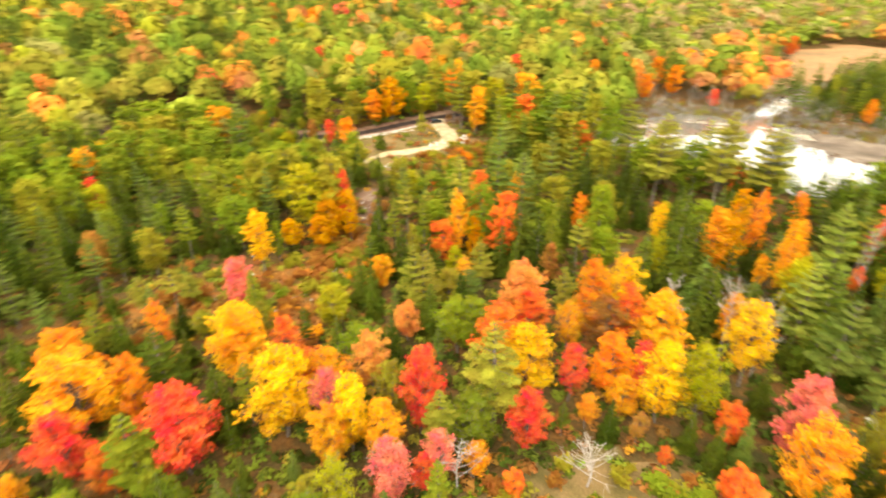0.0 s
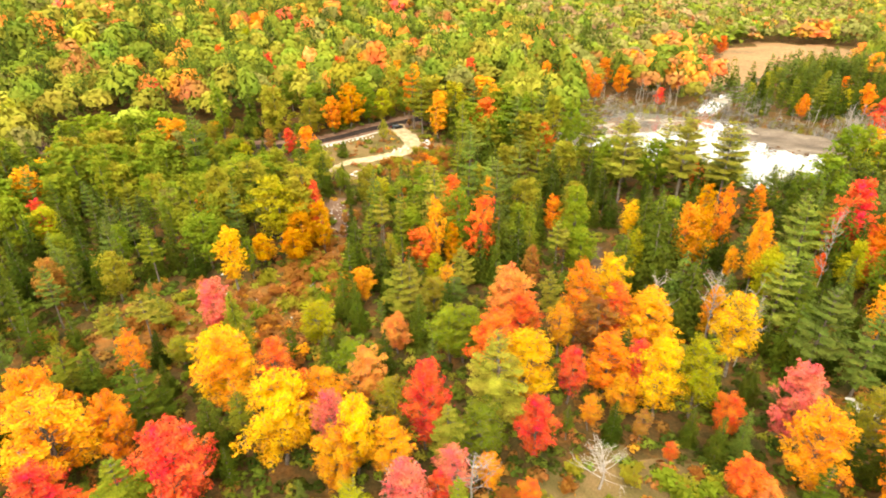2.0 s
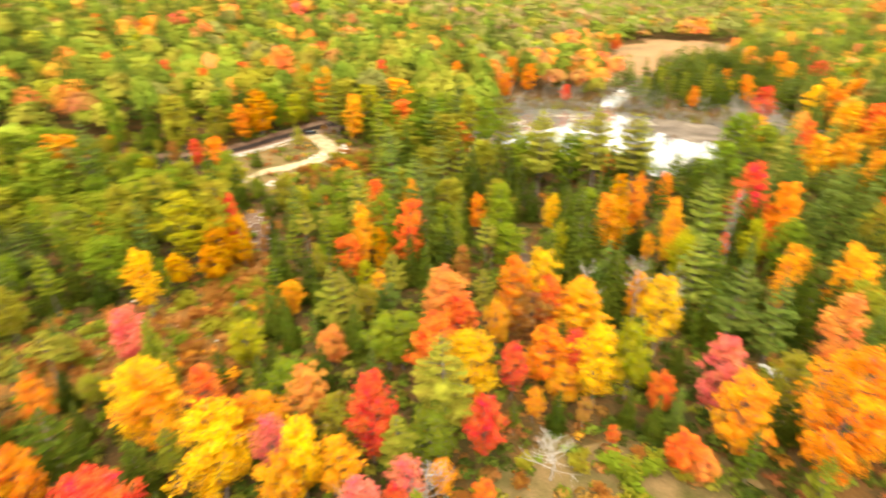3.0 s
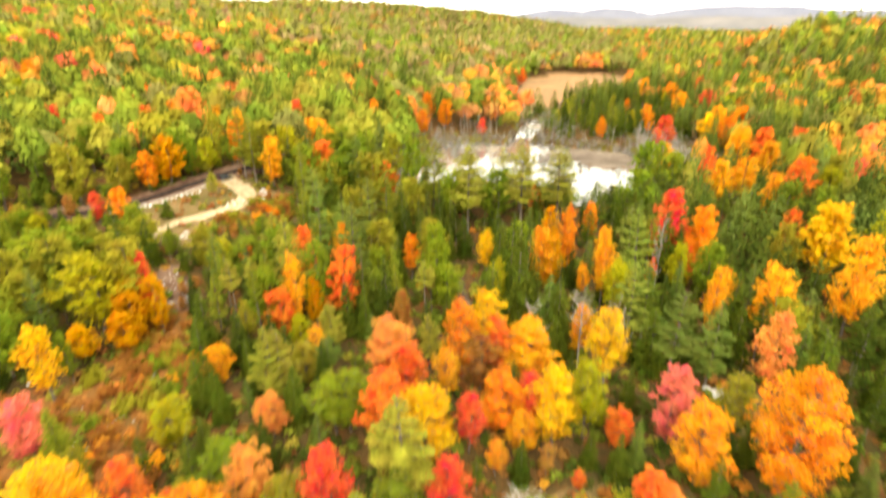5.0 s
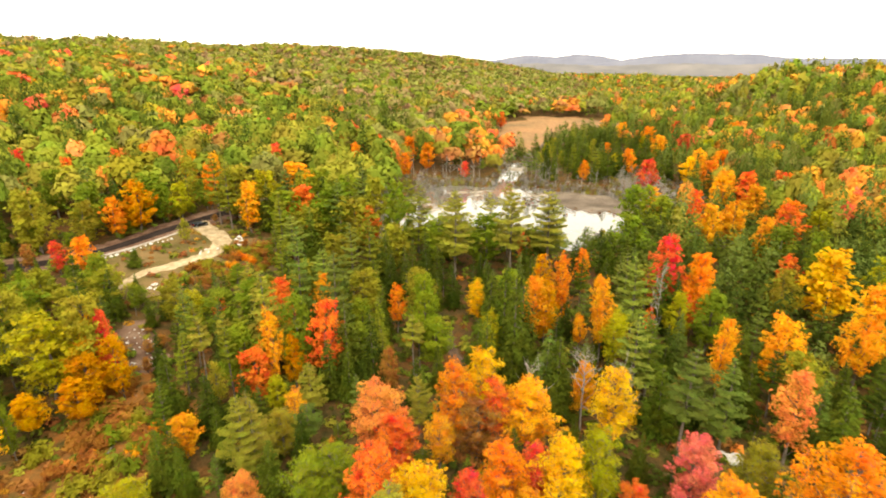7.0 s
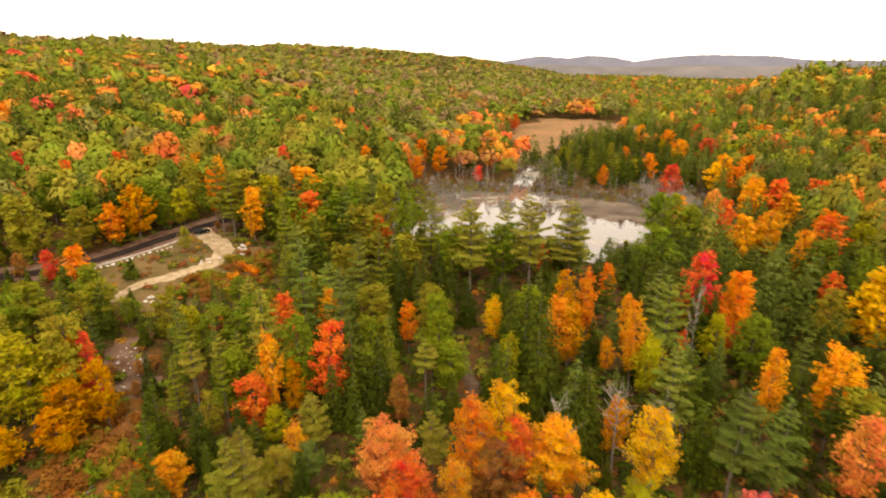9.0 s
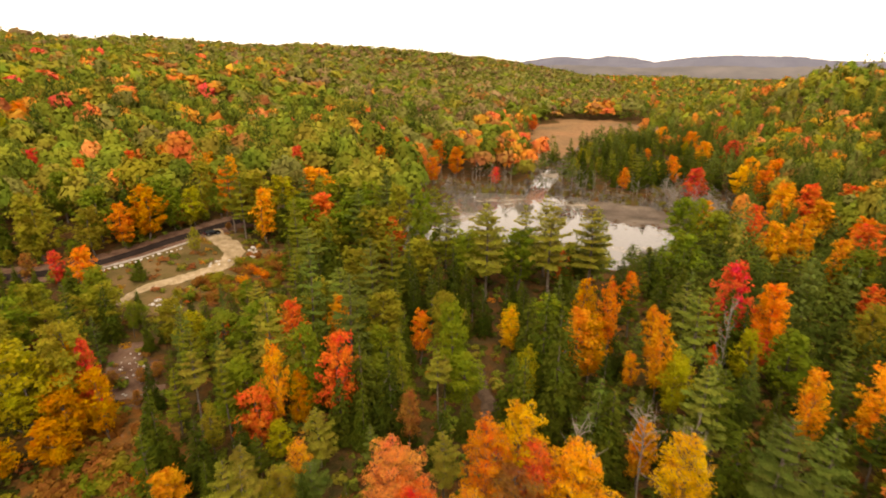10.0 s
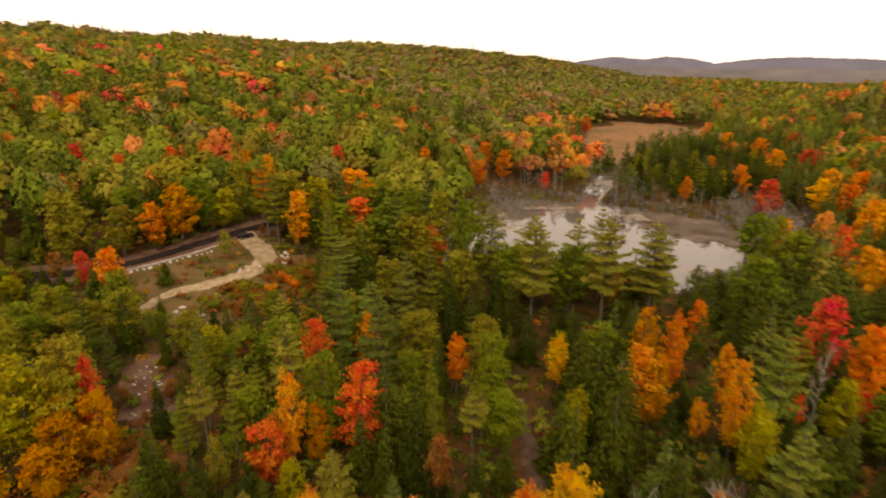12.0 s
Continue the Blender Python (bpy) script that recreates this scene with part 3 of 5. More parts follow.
for k in range(4):
    model(("shrub", 0), *shrub(121 + k, 360, 0.34), LEAF, BARK)
model(("lanky_pine", 0), *pine(131, 2400, 0.7, 0.58, 2.6, 0.9), NEEDLE, BARK)
model(("lanky_pine", 0), *pine(132, 2200, 0.7, 0.64, 2.8, 0.85), NEEDLE, BARK)
FULL["lanky_pine"], WIDE["lanky_pine"] = 24.0, 6.2

# leaf colours with the words that name them
HUES = {
    "red": ((0.66, 0.1, 0.056), "scarlet"), "pink": ((0.65, 0.165, 0.125), "faded rose-red"), "orange": ((0.70, 0.24, 0.042), "bright orange"),
    "flame": ((0.69, 0.165, 0.05), "orange-red"), "gold": ((0.69, 0.305, 0.044), "golden orange"), "yellow": ((0.69, 0.4, 0.042), "bright yellow"),
    "lime": ((0.31, 0.285, 0.024), "yellow-green"), "green": ((0.145, 0.182, 0.02), "green"), "fresh": ((0.195, 0.225, 0.024), "light green"),
    "olive": ((0.245, 0.22, 0.028), "olive green"), "rust": ((0.34, 0.155, 0.042), "rusty brown"), "salmon": ((0.69, 0.27, 0.08), "salmon"),
    "pine": ((0.175, 0.185, 0.023), "olive green"), "blue": ((0.12, 0.155, 0.031), "blue-green"), "dark": ((0.045, 0.064, 0.009), "dark green"),
    "deep": ((0.082, 0.104, 0.014), "deep green"), "straw": ((0.24, 0.222, 0.036), "pale yellowish"), "bark": ((0.3, 0.27, 0.24), "grey"), "amber": ((0.5, 0.235, 0.026), "deep golden"), "sage": ((0.18, 0.205, 0.038), "pale sage-green"),
    # moss and heather: greyed to put haze into the far woods' colours
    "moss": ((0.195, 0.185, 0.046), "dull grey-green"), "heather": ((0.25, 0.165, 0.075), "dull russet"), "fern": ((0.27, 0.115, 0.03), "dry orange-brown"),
}
SHAPE_WORDS = {"maple_tree": "autumn maple tree with a broad leafy crown", "birch_tree": "slender leafy tree with an open crown",
               "pine_tree": "white pine with tiered branches", "hemlock_tree": "dense conical hemlock clothed to the ground",
               "dead_tree": "bare dead tree with forking branches", "shrub": "low bush on open ground", "lanky_pine": "lanky pine with a long bare trunk"}
PLANTED = []
rnd_tree = random.Random(5)


def plant(kind, x, y, top=None, width=None, hue="green", near=None, height=None):
    """One tree: an empty at its foot, with trunk and crown. top: the height of its tip above the world's zero."""
    z = float(ground(x, y))
    tall = height if height else top - z
    wide = width if width else WIDE[kind] * tall / FULL[kind]
    away = math.hypot(x, y - 38)
    level = near if near is not None else (0 if away < 66 else 1 if away < (180 if kind == "pine_tree" else 128) else 2)
    if level == 0 and kind in ("maple_tree", "birch_tree"):
        wide *= 1.12
    pool = MODELS.get((kind, level)) or MODELS[(kind, 0)]
    trunk, crown = rnd_tree.choice(pool)
    green = kind == "maple_tree" and hue in ("green", "fresh", "olive", "lime", "rust")
    foot = new("pine_tree" if kind == "lanky_pine" else "oak_tree" if green else kind)
    foot.empty_display_size = 0.5
    foot.location, foot.rotation_euler = (x, y, z), (rnd_tree.uniform(-0.03, 0.03), rnd_tree.uniform(-0.03, 0.03), rnd_tree.uniform(0, 6.28))
    foot.scale = (wide / WIDE[kind], wide / WIDE[kind], tall / FULL[kind])
    colour, word = HUES[hue]
    k = rnd_tree.uniform(0.88, 1.12)
    t = new("trunk", trunk)
    t.parent = foot
    if crown:
        c = new("crown", crown)
        c.parent = foot
        c.color = (colour[0] * k, colour[1] * k * rnd_tree.uniform(0.93, 1.07), colour[2] * k, 1)
    PLANTED.append((x, y, wide * 0.5, kind))
    group = {"shrub": "bushes in the clearings", "dead_tree": "bare grey trees"}.get(kind, kind.replace("_tree", "s") + " of the wood")
    words = "broad-leaved oak tree with a full crown" if green else SHAPE_WORDS[kind]
    if green:
        group = "oaks of the wood"
    return tagged(foot, f"{word} {words}", "bush" if kind == "shrub" else "tree", group)


# ---- the trees that stand out, one by one ----
plant("maple_tree", -53.2, 60.5, 17.2, 12.6, "gold")
plant("maple_tree", -58.1, 67.2, 17.0, 8.2, "orange")
plant("maple_tree", -45.6, 62.2, 16.0, 6.2, "orange")
plant("pine_tree", -43.3, 66.9, 17.5, 7.2, "deep")
plant("pine_tree", -67.6, 84.5, 15.0, 4.4, "deep")
plant("pine_tree", -58.7, 76.0, 15.0, 5.1, "pine")
plant("hemlock_tree", -54.7, 75.8, 14.0, 4.8, "deep")
plant("pine_tree", -56.1, 87.0, 15.0, 4.8, "straw")
plant("lanky_pine", -49.7, 86.3, 17.0, 4.9, "straw")
plant("pine_tree", -49.8, 92.3, 13.0, 3.8, "straw")
plant("hemlock_tree", -47.5, 83.1, 12.0, 3.8, "dark")
plant("hemlock_tree", -32.9, 61.3, 15.0, 6.4, "deep")
plant("maple_tree", -34.3, 74.1, 17.5, 9.4, "yellow")
plant("birch_tree", -26.2, 74.4, 15.0, 4.9, "flame")
plant("maple_tree", -23.4, 60.8, 18.2, 10.3, "yellow")
plant("maple_tree", -17.8, 66.4, 15.0, 6.5, "gold")
plant("birch_tree", -16.1, 60.0, 16.0, 5.3, "pink")
plant("maple_tree", -15.6, 55.4, 13.0, 6.5, "gold")
plant("maple_tree", -11.5, 69.9, 15.0, 6.9, "salmon")
plant("maple_tree", -13.1, 57.6, 16.8, 6.0, "yellow")
plant("maple_tree", -8.0, 64.4, 14.0, 5.7, "olive")
plant("maple_tree", -8.3, 56.8, 13.0, 5.9, "gold")
plant("maple_tree", -3.3, 61.8, 18.0, 6.9, "red")
plant("pine_tree", -0.3, 57.7, 14.0, 6.1, "straw")
plant("birch_tree", -6.6, 48.5, 14.8, 5.5, "pink")
plant("birch_tree", -0.5, 52.5, 12.0, 4.3, "pink")
plant("pine_tree", -5.6, 91.2, 19.8, 6.3, "straw")
plant("hemlock_tree", -2.6, 87.3, 13.5, 5.7, "deep")
plant("maple_tree", 2.7, 81.2, 14.5, 7.8, "fresh")
plant("maple_tree", -21.4, 88.8, 12.5, 6.5, "lime")
plant("hemlock_tree", -17.0, 97.5, 13.5, 5.5, "deep")
plant("hemlock_tree", -17.0, 85.0, 10.0, 4.0, "deep")
plant("maple_tree", -39.9, 92.4, 16.0, 6.8, "pink")
plant("hemlock_tree", -35.6, 88.2, 16.0, 5.9, "pine")
plant("birch_tree", -8.0, 86.8, 9.0, 2.9, "salmon")
plant("maple_tree", 15.1, 88.5, 18.0, 9.3, "salmon")
plant("maple_tree", 15.6, 82.5, 15.0, 8.2, "flame")
plant("pine_tree", 23.8, 91.6, 14.5, 5.3, "straw")
plant("maple_tree", 26.6, 84.6, 19.8, 7.0, "orange")
plant("maple_tree", 32.7, 85.9, 20.2, 8.6, "yellow")
plant("birch_tree", 32.8, 82.2, 17.0, 5.7, "flame")
plant("maple_tree", 29.3, 81.4, 14.5, 8.0, "rust")
plant("birch_tree", 22.5, 81.2, 13.5, 4.8, "gold")
plant("maple_tree", 38.1, 79.1, 16.5, 9.4, "gold")
plant("hemlock_tree", 47.9, 87.7, 19.4, 8.2, "blue")
plant("birch_tree", 51.5, 81.4, 15.0, 5.6, "gold")
plant("birch_tree", 50.1, 72.4, 19.4, 7.4, "yellow")
plant("pine_tree", 59.0, 66.2, 23.3, 7.4, "blue")
plant("pine_tree", 64.1, 81.9, 21.0, 7.6, "sage")
plant("maple_tree", 13.1, 68.6, 17.4, 9.0, "yellow")
plant("birch_tree", 20.3, 68.5, 13.5, 4.8, "red")
plant("maple_tree", 26.9, 70.5, 14.0, 7.7, "orange")
plant("birch_tree", 31.6, 68.0, 14.5, 5.3, "red")
plant("maple_tree", 33.1, 64.0, 17.2, 7.3, "yellow")
plant("maple_tree", 38.6, 63.6, 17.5, 7.3, "lime")
plant("maple_tree", 27.5, 64.7, 10.5, 5.5, "gold")
plant("birch_tree", 21.8, 62.5, 9.0, 2.9, "gold")
plant("pine_tree", 7.7, 63.3, 21.0, 9.5, "straw")
plant("maple_tree", 12.3, 58.7, 13.0, 6.3, "red")
plant("birch_tree", 28.4, 59.3, 8.5, 2.7, "rust")
plant("birch_tree", 30.8, 54.8, 6.5, 1.9, "flame")
plant("maple_tree", 41.8, 59.1, 10.0, 5.1, "flame")
plant("maple_tree", 49.1, 56.4, 17.0, 7.4, "pink")
plant("maple_tree", 46.2, 48.3, 17.2, 7.8, "gold")
plant("maple_tree", 37.2, 48.0, 10.0, 4.9, "flame")
plant("maple_tree", 60.3, 54.1, 14.0, 6.5, "olive")
plant("birch_tree", -39.1, 105.0, 21.2, 6.7, "yellow")
plant("maple_tree", -51.3, 121.8, 26.5, 12.5, "fresh")
plant("maple_tree", -33.8, 125.3, 24.8, 11.8, "lime")
plant("maple_tree", -27.5, 124.8, 18.5, 8.1, "gold")
plant("hemlock_tree", -15.4, 113.7, 15.5, 5.8, "dark")
plant("hemlock_tree", -9.1, 108.2, 15.0, 6.1, "dark")
plant("birch_tree", -89.6, 131.6, 19.0, 5.1, "red")
plant("birch_tree", -105.0, 164.1, 20.0, 4.9, "yellow")
plant("maple_tree", -71.1, 100.1, 18.0, 7.0, "rust")
plant("hemlock_tree", -69.6, 126.9, 20.0, 6.5, "dark")
plant("hemlock_tree", -48.9, 110.7, 15.0, 4.2, "dark")
plant("birch_tree", -26.0, 127.9, 22.4, 6.4, "amber")
plant("maple_tree", -78.3, 117.3, 16.0, 5.7, "fresh")
plant("pine_tree", -62.7, 105.8, 16.0, 4.4, "straw")
plant("maple_tree", 122.4, 80.9, 25.0, 12.9, "yellow")
plant("maple_tree", 106.9, 64.5, 25.0, 10.2, "gold")
plant("maple_tree", 90.0, 69.8, 20.0, 8.8, "gold")
plant("hemlock_tree", 75.8, 51.5, 20.0, 8.0, "deep")
plant("birch_tree", 72.0, 56.7, 20.5, 6.9, "salmon")
plant("maple_tree", 101.1, 97.3, 23.0, 9.1, "orange")
plant("maple_tree", 99.1, 101.9, 16.0, 6.2, "flame")
plant("maple_tree", 89.4, 93.2, 16.0, 6.7, "lime")
plant("birch_tree", 93.2, 94.2, 14.0, 4.1, "flame")
plant("birch_tree", 153.8, 130.1, 21.0, 5.6, "orange")
plant("maple_tree", 179.3, 137.8, 24.0, 10.3, "gold")
plant("maple_tree", 207.2, 144.9, 25.0, 10.7, "flame")
plant("maple_tree", 174.3, 121.9, 22.0, 9.0, "orange")
plant("hemlock_tree", 53.0, 103.5, 21.0, 9.3, "deep")
plant("hemlock_tree", 42.8, 103.9, 15.5, 6.7, "deep")
plant("birch_tree", 54.7, 124.3, 15.0, 4.9, "lime")
plant("birch_tree", 9.9, 134.6, 20.0, 6.4, "flame")
plant("maple_tree", 7.6, 115.9, 15.0, 4.9, "amber")
plant("maple_tree", 2.7, 109.8, 10.0, 5.1, "lime")
plant("pine_tree", 8.4, 105.9, 13.5, 5.8, "straw")
plant("pine_tree", -3.3, 102.6, 13.0, 5.4, "straw")
plant("hemlock_tree", -15.1, 99.9, 11.0, 4.2, "deep")
plant("pine_tree", 5.2, 95.8, 12.0, 4.9, "blue")
plant("maple_tree", 5.0, 80.9, 14.5, 7.9, "fresh")
plant("maple_tree", -6.6, 85.0, 11.0, 4.7, "salmon")
plant("maple_tree", -21.2, 93.4, 9.0, 4.1, "lime")
plant("lanky_pine", -4.2, 125.2, 18.0, 3.6, "straw")
plant("lanky_pine", -0.7, 122.5, 19.0, 5.0, "pine")
plant("hemlock_tree", 49.1, 86.4, 17.5, 7.2, "deep")
plant("hemlock_tree", 61.4, 72.8, 16.0, 7.0, "deep")
plant("pine_tree", 67.5, 64.9, 20.0, 6.8, "blue")
plant("maple_tree", -30.1, 133.8, 20.0, 8.4, "olive")
plant("maple_tree", -27.3, 121.0, 17.0, 7.4, "amber")
plant("birch_tree", -26.5, 125.9, 17.5, 4.4, "flame")
plant("maple_tree", -24.3, 125.5, 23.0, 4.6, "red")
plant("maple_tree", -50.5, 52.6, 14.0, 7.3, "red")
plant("maple_tree", -43.6, 50.5, 11.0, 5.6, "flame")
plant("birch_tree", -2.4, 50.4, 10.0, 3.5, "red")
plant("maple_tree", 4.6, 54.0, 8.0, 4.0, "gold")
plant("maple_tree", 9.3, 50.2, 7.0, 3.3, "flame")
plant("maple_tree", 38.9, 45.6, 8.0, 3.6, "salmon")
plant("maple_tree", 131.1, 94.9, 18.0, 6.5, "flame")
plant("dead_tree", 50.0, 79.7, 19.0, 4.1, "bark")
plant("dead_tree", 53.2, 74.7, 18.0, 3.6, "bark")
plant("dead_tree", 40.0, 81.5, 17.0, 4.2, "bark")
plant("dead_tree", 82.9, 93.7, 24.0, 2.3, "bark")
plant("dead_tree", -6.8, 50.3, 12.0, 4.4, "bark")
plant("dead_tree", 2.0, 50.9, 11.0, 4.5, "bark")
plant("maple_tree", -19.4, 204.3, 32.3, 10.7, "amber")
plant("maple_tree", -32.8, 200.0, 28.5, 9.3, "olive")
plant("maple_tree", -25.2, 200.8, 28.7, 7.1, "orange")
plant("maple_tree", -44.7, 200.9, 32.5, 12.3, "olive")
plant("maple_tree", -43.6, 231.3, 33.5, 10.9, "green")
plant("maple_tree", -32.2, 180.2, 22.8, 7.1, "orange")
plant("maple_tree", -28.2, 166.1, 22.0, 7.8, "fresh")
plant("maple_tree", -38.8, 161.8, 21.3, 7.6, "olive")
plant("birch_tree", -38.5, 183.7, 21.9, 3.8, "red")
plant("hemlock_tree", -33.6, 171.4, 21.7, 4.5, "deep")
plant("maple_tree", -12.5, 209.3, 29.1, 8.1, "green")
plant("maple_tree", -7.0, 210.6, 29.2, 8.0, "lime")
plant("maple_tree", 1.0, 215.9, 28.9, 7.5, "green")
plant("birch_tree", -7.5, 191.0, 22.0, 3.5, "olive")
plant("birch_tree", 2.2, 205.6, 18.2, 2.4, "rust")
plant("birch_tree", 12.0, 194.4, 31.1, 6.7, "gold")
plant("maple_tree", 28.3, 191.9, 28.4, 11.5, "flame")
plant("birch_tree", 27.3, 184.1, 17.3, 3.1, "gold")
plant("maple_tree", 36.3, 218.7, 28.3, 6.6, "orange")
plant("pine_tree", 20.3, 170.5, 24.3, 8.2, "sage")
plant("pine_tree", 22.5, 147.0, 20.9, 8.3, "sage")
plant("pine_tree", 30.7, 149.2, 26.0, 7.7, "sage")
plant("maple_tree", 45.1, 176.8, 22.6, 8.0, "flame")
plant("birch_tree", 46.2, 188.7, 19.3, 6.2, "gold")
plant("maple_tree", 50.3, 213.8, 26.8, 12.7, "fresh")
plant("pine_tree", 63.0, 185.9, 28.1, 8.5, "pine")
plant("pine_tree", 66.7, 158.8, 28.7, 13.7, "straw")
plant("pine_tree", 81.8, 152.0, 31.0, 10.8, "straw")
plant("pine_tree", 77.2, 155.2, 28.0, 9.6, "straw")
plant("pine_tree", 84.8, 136.3, 31.5, 11.5, "straw")
plant("maple_tree", 59.5, 155.1, 23.5, 11.1, "fresh")
plant("maple_tree", 71.0, 148.4, 24.3, 11.5, "green")
plant("maple_tree", 40.5, 127.1, 20.0, 8.2, "olive")
plant("birch_tree", 52.7, 121.4, 15.6, 4.7, "yellow")
plant("maple_tree", 61.8, 106.3, 19.0, 6.1, "amber")
plant("birch_tree", 70.4, 119.7, 20.2, 6.1, "amber")
plant("birch_tree", 86.7, 123.0, 18.1, 4.8, "orange")
plant("birch_tree", 80.8, 141.6, 18.8, 4.7, "flame")
plant("pine_tree", 3.9, 145.1, 20.8, 7.0, "straw")
plant("maple_tree", -9.1, 144.0, 16.7, 7.0, "lime")
plant("maple_tree", -3.0, 145.6, 13.8, 4.0, "flame")
plant("maple_tree", 9.7, 144.8, 14.4, 4.1, "rust")
plant("maple_tree", 11.3, 136.6, 15.0, 6.3, "fresh")
plant("lanky_pine", -8.7, 118.2, 21.2, 4.3, "straw")
plant("lanky_pine", -4.2, 115.3, 19.4, 3.8, "pine")
plant("hemlock_tree", -14.5, 112.2, 18.9, 5.6, "deep")
plant("hemlock_tree", 18.0, 113.0, 21.4, 7.6, "deep")
plant("hemlock_tree", 20.8, 106.3, 21.4, 6.7, "dark")
plant("maple_tree", 0, 113.7, 15.0, 7.6, "flame")
plant("maple_tree", 4.2, 126.7, 17.3, 5.4, "orange")
plant("maple_tree", -26.9, 127.2, 26.5, 10.2, "olive")
plant("birch_tree", 22.9, 104.1, 13.8, 4.5, "rust")
plant("pine_tree", -3.9, 91.4, 18.1, 6.5, "straw")
plant("maple_tree", -22.7, 122.3, 19.1, 5.6, "amber")
plant("maple_tree", 77.6, 106.2, 17.7, 5.4, "gold")
plant("maple_tree", 70.4, 93.0, 15.8, 6.2, "lime")
plant("maple_tree", 104.0, 99.8, 18.4, 6.4, "orange")
plant("pine_tree", 84.1, 104.7, 22.9, 7.6, "sage")
plant("birch_tree", 86.0, 98.6, 11.1, 3.3, "flame")
plant("birch_tree", 97.7, 95.1, 11.2, 2.9, "red")
plant("hemlock_tree", 46.0, 96.2, 27.3, 8.3, "deep")
plant("hemlock_tree", 52.1, 107.8, 24.8, 8.4, "deep")
plant("hemlock_tree", 40.1, 96.6, 20.0, 6.4, "deep")
plant("birch_tree", 34.7, 128.5, 15.8, 5.0, "orange")
plant("lanky_pine", 32.8, 111.2, 14.7, 3.2, "straw")
plant("hemlock_tree", 48.4, 85.0, 18.7, 7.2, "deep")
plant("pine_tree", 68.1, 82.0, 19.1, 7.0, "deep")
plant("birch_tree", 67.2, 101.1, 12.5, 3.7, "gold")
plant("maple_tree", 290.2, 291.8, 25.2, 10.5, "orange")
plant("maple_tree", 258.4, 254.1, 24.9, 10.5, "gold")
plant("maple_tree", 185.9, 194.1, 24.4, 10.6, "red")
plant("maple_tree", 211.3, 192.2, 24.3, 10.1, "yellow")
plant("maple_tree", 190.6, 159.4, 24.6, 10.5, "gold")
plant("maple_tree", 269.3, 244.1, 25.9, 10.5, "red")
plant("maple_tree", 321.5, 295.7, 27.3, 10.5, "red")
plant("maple_tree", 204.7, 225.0, 24.2, 7.4, "orange")
plant("maple_tree", 261.4, 222.8, 25.5, 10.5, "lime")
plant("maple_tree", 382.2, 334.5, 32.2, 10.6, "gold")
plant("maple_tree", 322.3, 251.2, 30.4, 10.6, "orange")
plant("birch_tree", 143.0, 151.2, 24.2, 6.2, "gold")
plant("maple_tree", 96.4, 266.2, 23.9, 8.3, "orange")
plant("maple_tree", 145.2, 307.0, 25.7, 10.6, "orange")
plant("maple_tree", 91.7, 291.4, 30.9, 9.4, "flame")
plant("maple_tree", 114.6, 279.4, 26.4, 9.3, "orange")
plant("birch_tree", 128.5, 262.8, 17.6, 5.2, "red")
plant("maple_tree", 143.6, 331.5, 27.8, 10.5, "gold")
plant("maple_tree", 112.0, 294.4, 28.3, 8.4, "orange")
plant("maple_tree", 93.1, 270.5, 28.4, 7.0, "salmon")
plant("maple_tree", 277.0, 458.6, 23.3, 10.5, "flame")
plant("maple_tree", -108.7, 379.0, 50.4, 9.1, "flame")
plant("maple_tree", -82.5, 373.1, 46.8, 10.5, "orange")
plant("maple_tree", -36.7, 329.4, 36.2, 8.5, "red")
plant("maple_tree", -7.3, 289.4, 34.9, 7.6, "flame")
plant("maple_tree", -1.2, 246.3, 35.1, 6.8, "gold")
plant("maple_tree", -40.5, 251.8, 34.4, 6.2, "flame")
plant("maple_tree", -83.2, 287.5, 37.8, 7.7, "flame")
plant("maple_tree", -59.3, 273.2, 35.4, 8.0, "red")
plant("maple_tree", -77.8, 303.5, 38.7, 6.7, "gold")
plant("maple_tree", 2.5, 215.7, 33.5, 6.2, "orange")
plant("maple_tree", 6.6, 232.5, 34.9, 6.2, "gold")
plant("maple_tree", 32.1, 252.9, 34.5, 6.9, "red")
plant("birch_tree", 63.1, 298.9, 34.5, 6.2, "red")
plant("maple_tree", 85.8, 293.4, 31.9, 9.4, "orange")
plant("maple_tree", 70.3, 264.2, 30.8, 7.2, "orange")
plant("maple_tree", -16.4, 272.4, 35.0, 7.0, "orange")
plant("maple_tree", -27.2, 345.2, 36.1, 6.2, "flame")
plant("maple_tree", -80.7, 335.2, 42.2, 7.0, "lime")
plant("maple_tree", -6.6, 542.4, 56.9, 9.6, "gold")
plant("maple_tree", -87.2, 516.1, 58.5, 8.6, "gold")
plant("maple_tree", -26.4, 262.0, 35.0, 6.2, "flame")
plant("maple_tree", 53.7, 174.6, 31.1, 9.1, "green")
plant("pine_tree", 58.6, 167.7, 29.6, 10.2, "pine")
plant("maple_tree", 50.9, 185.8, 30.6, 10.4, "olive")
plant("hemlock_tree", 42.0, 153.3, 21.9, 5.9, "deep")
plant("pine_tree", 96.8, 102.7, 20.5, 6.3, "blue")
plant("maple_tree", 229.1, 202.0, 24.8, 10.5, "gold")
plant("maple_tree", 209.1, 180.7, 24.7, 10.5, "orange")
plant("maple_tree", 208.5, 142.4, 24.8, 10.5, "orange")
plant("maple_tree", 160.6, 113.8, 24.3, 10.5, "flame")
plant("maple_tree", 150.7, 125.7, 24.0, 8.9, "gold")
plant("maple_tree", 196.7, 152.8, 24.6, 10.5, "flame")
plant("maple_tree", 185.2, 155.9, 24.4, 9.7, "gold")
plant("birch_tree", 142.7, 109.8, 23.6, 6.2, "gold")
plant("maple_tree", 265.8, 186.4, 27.2, 10.6, "orange")
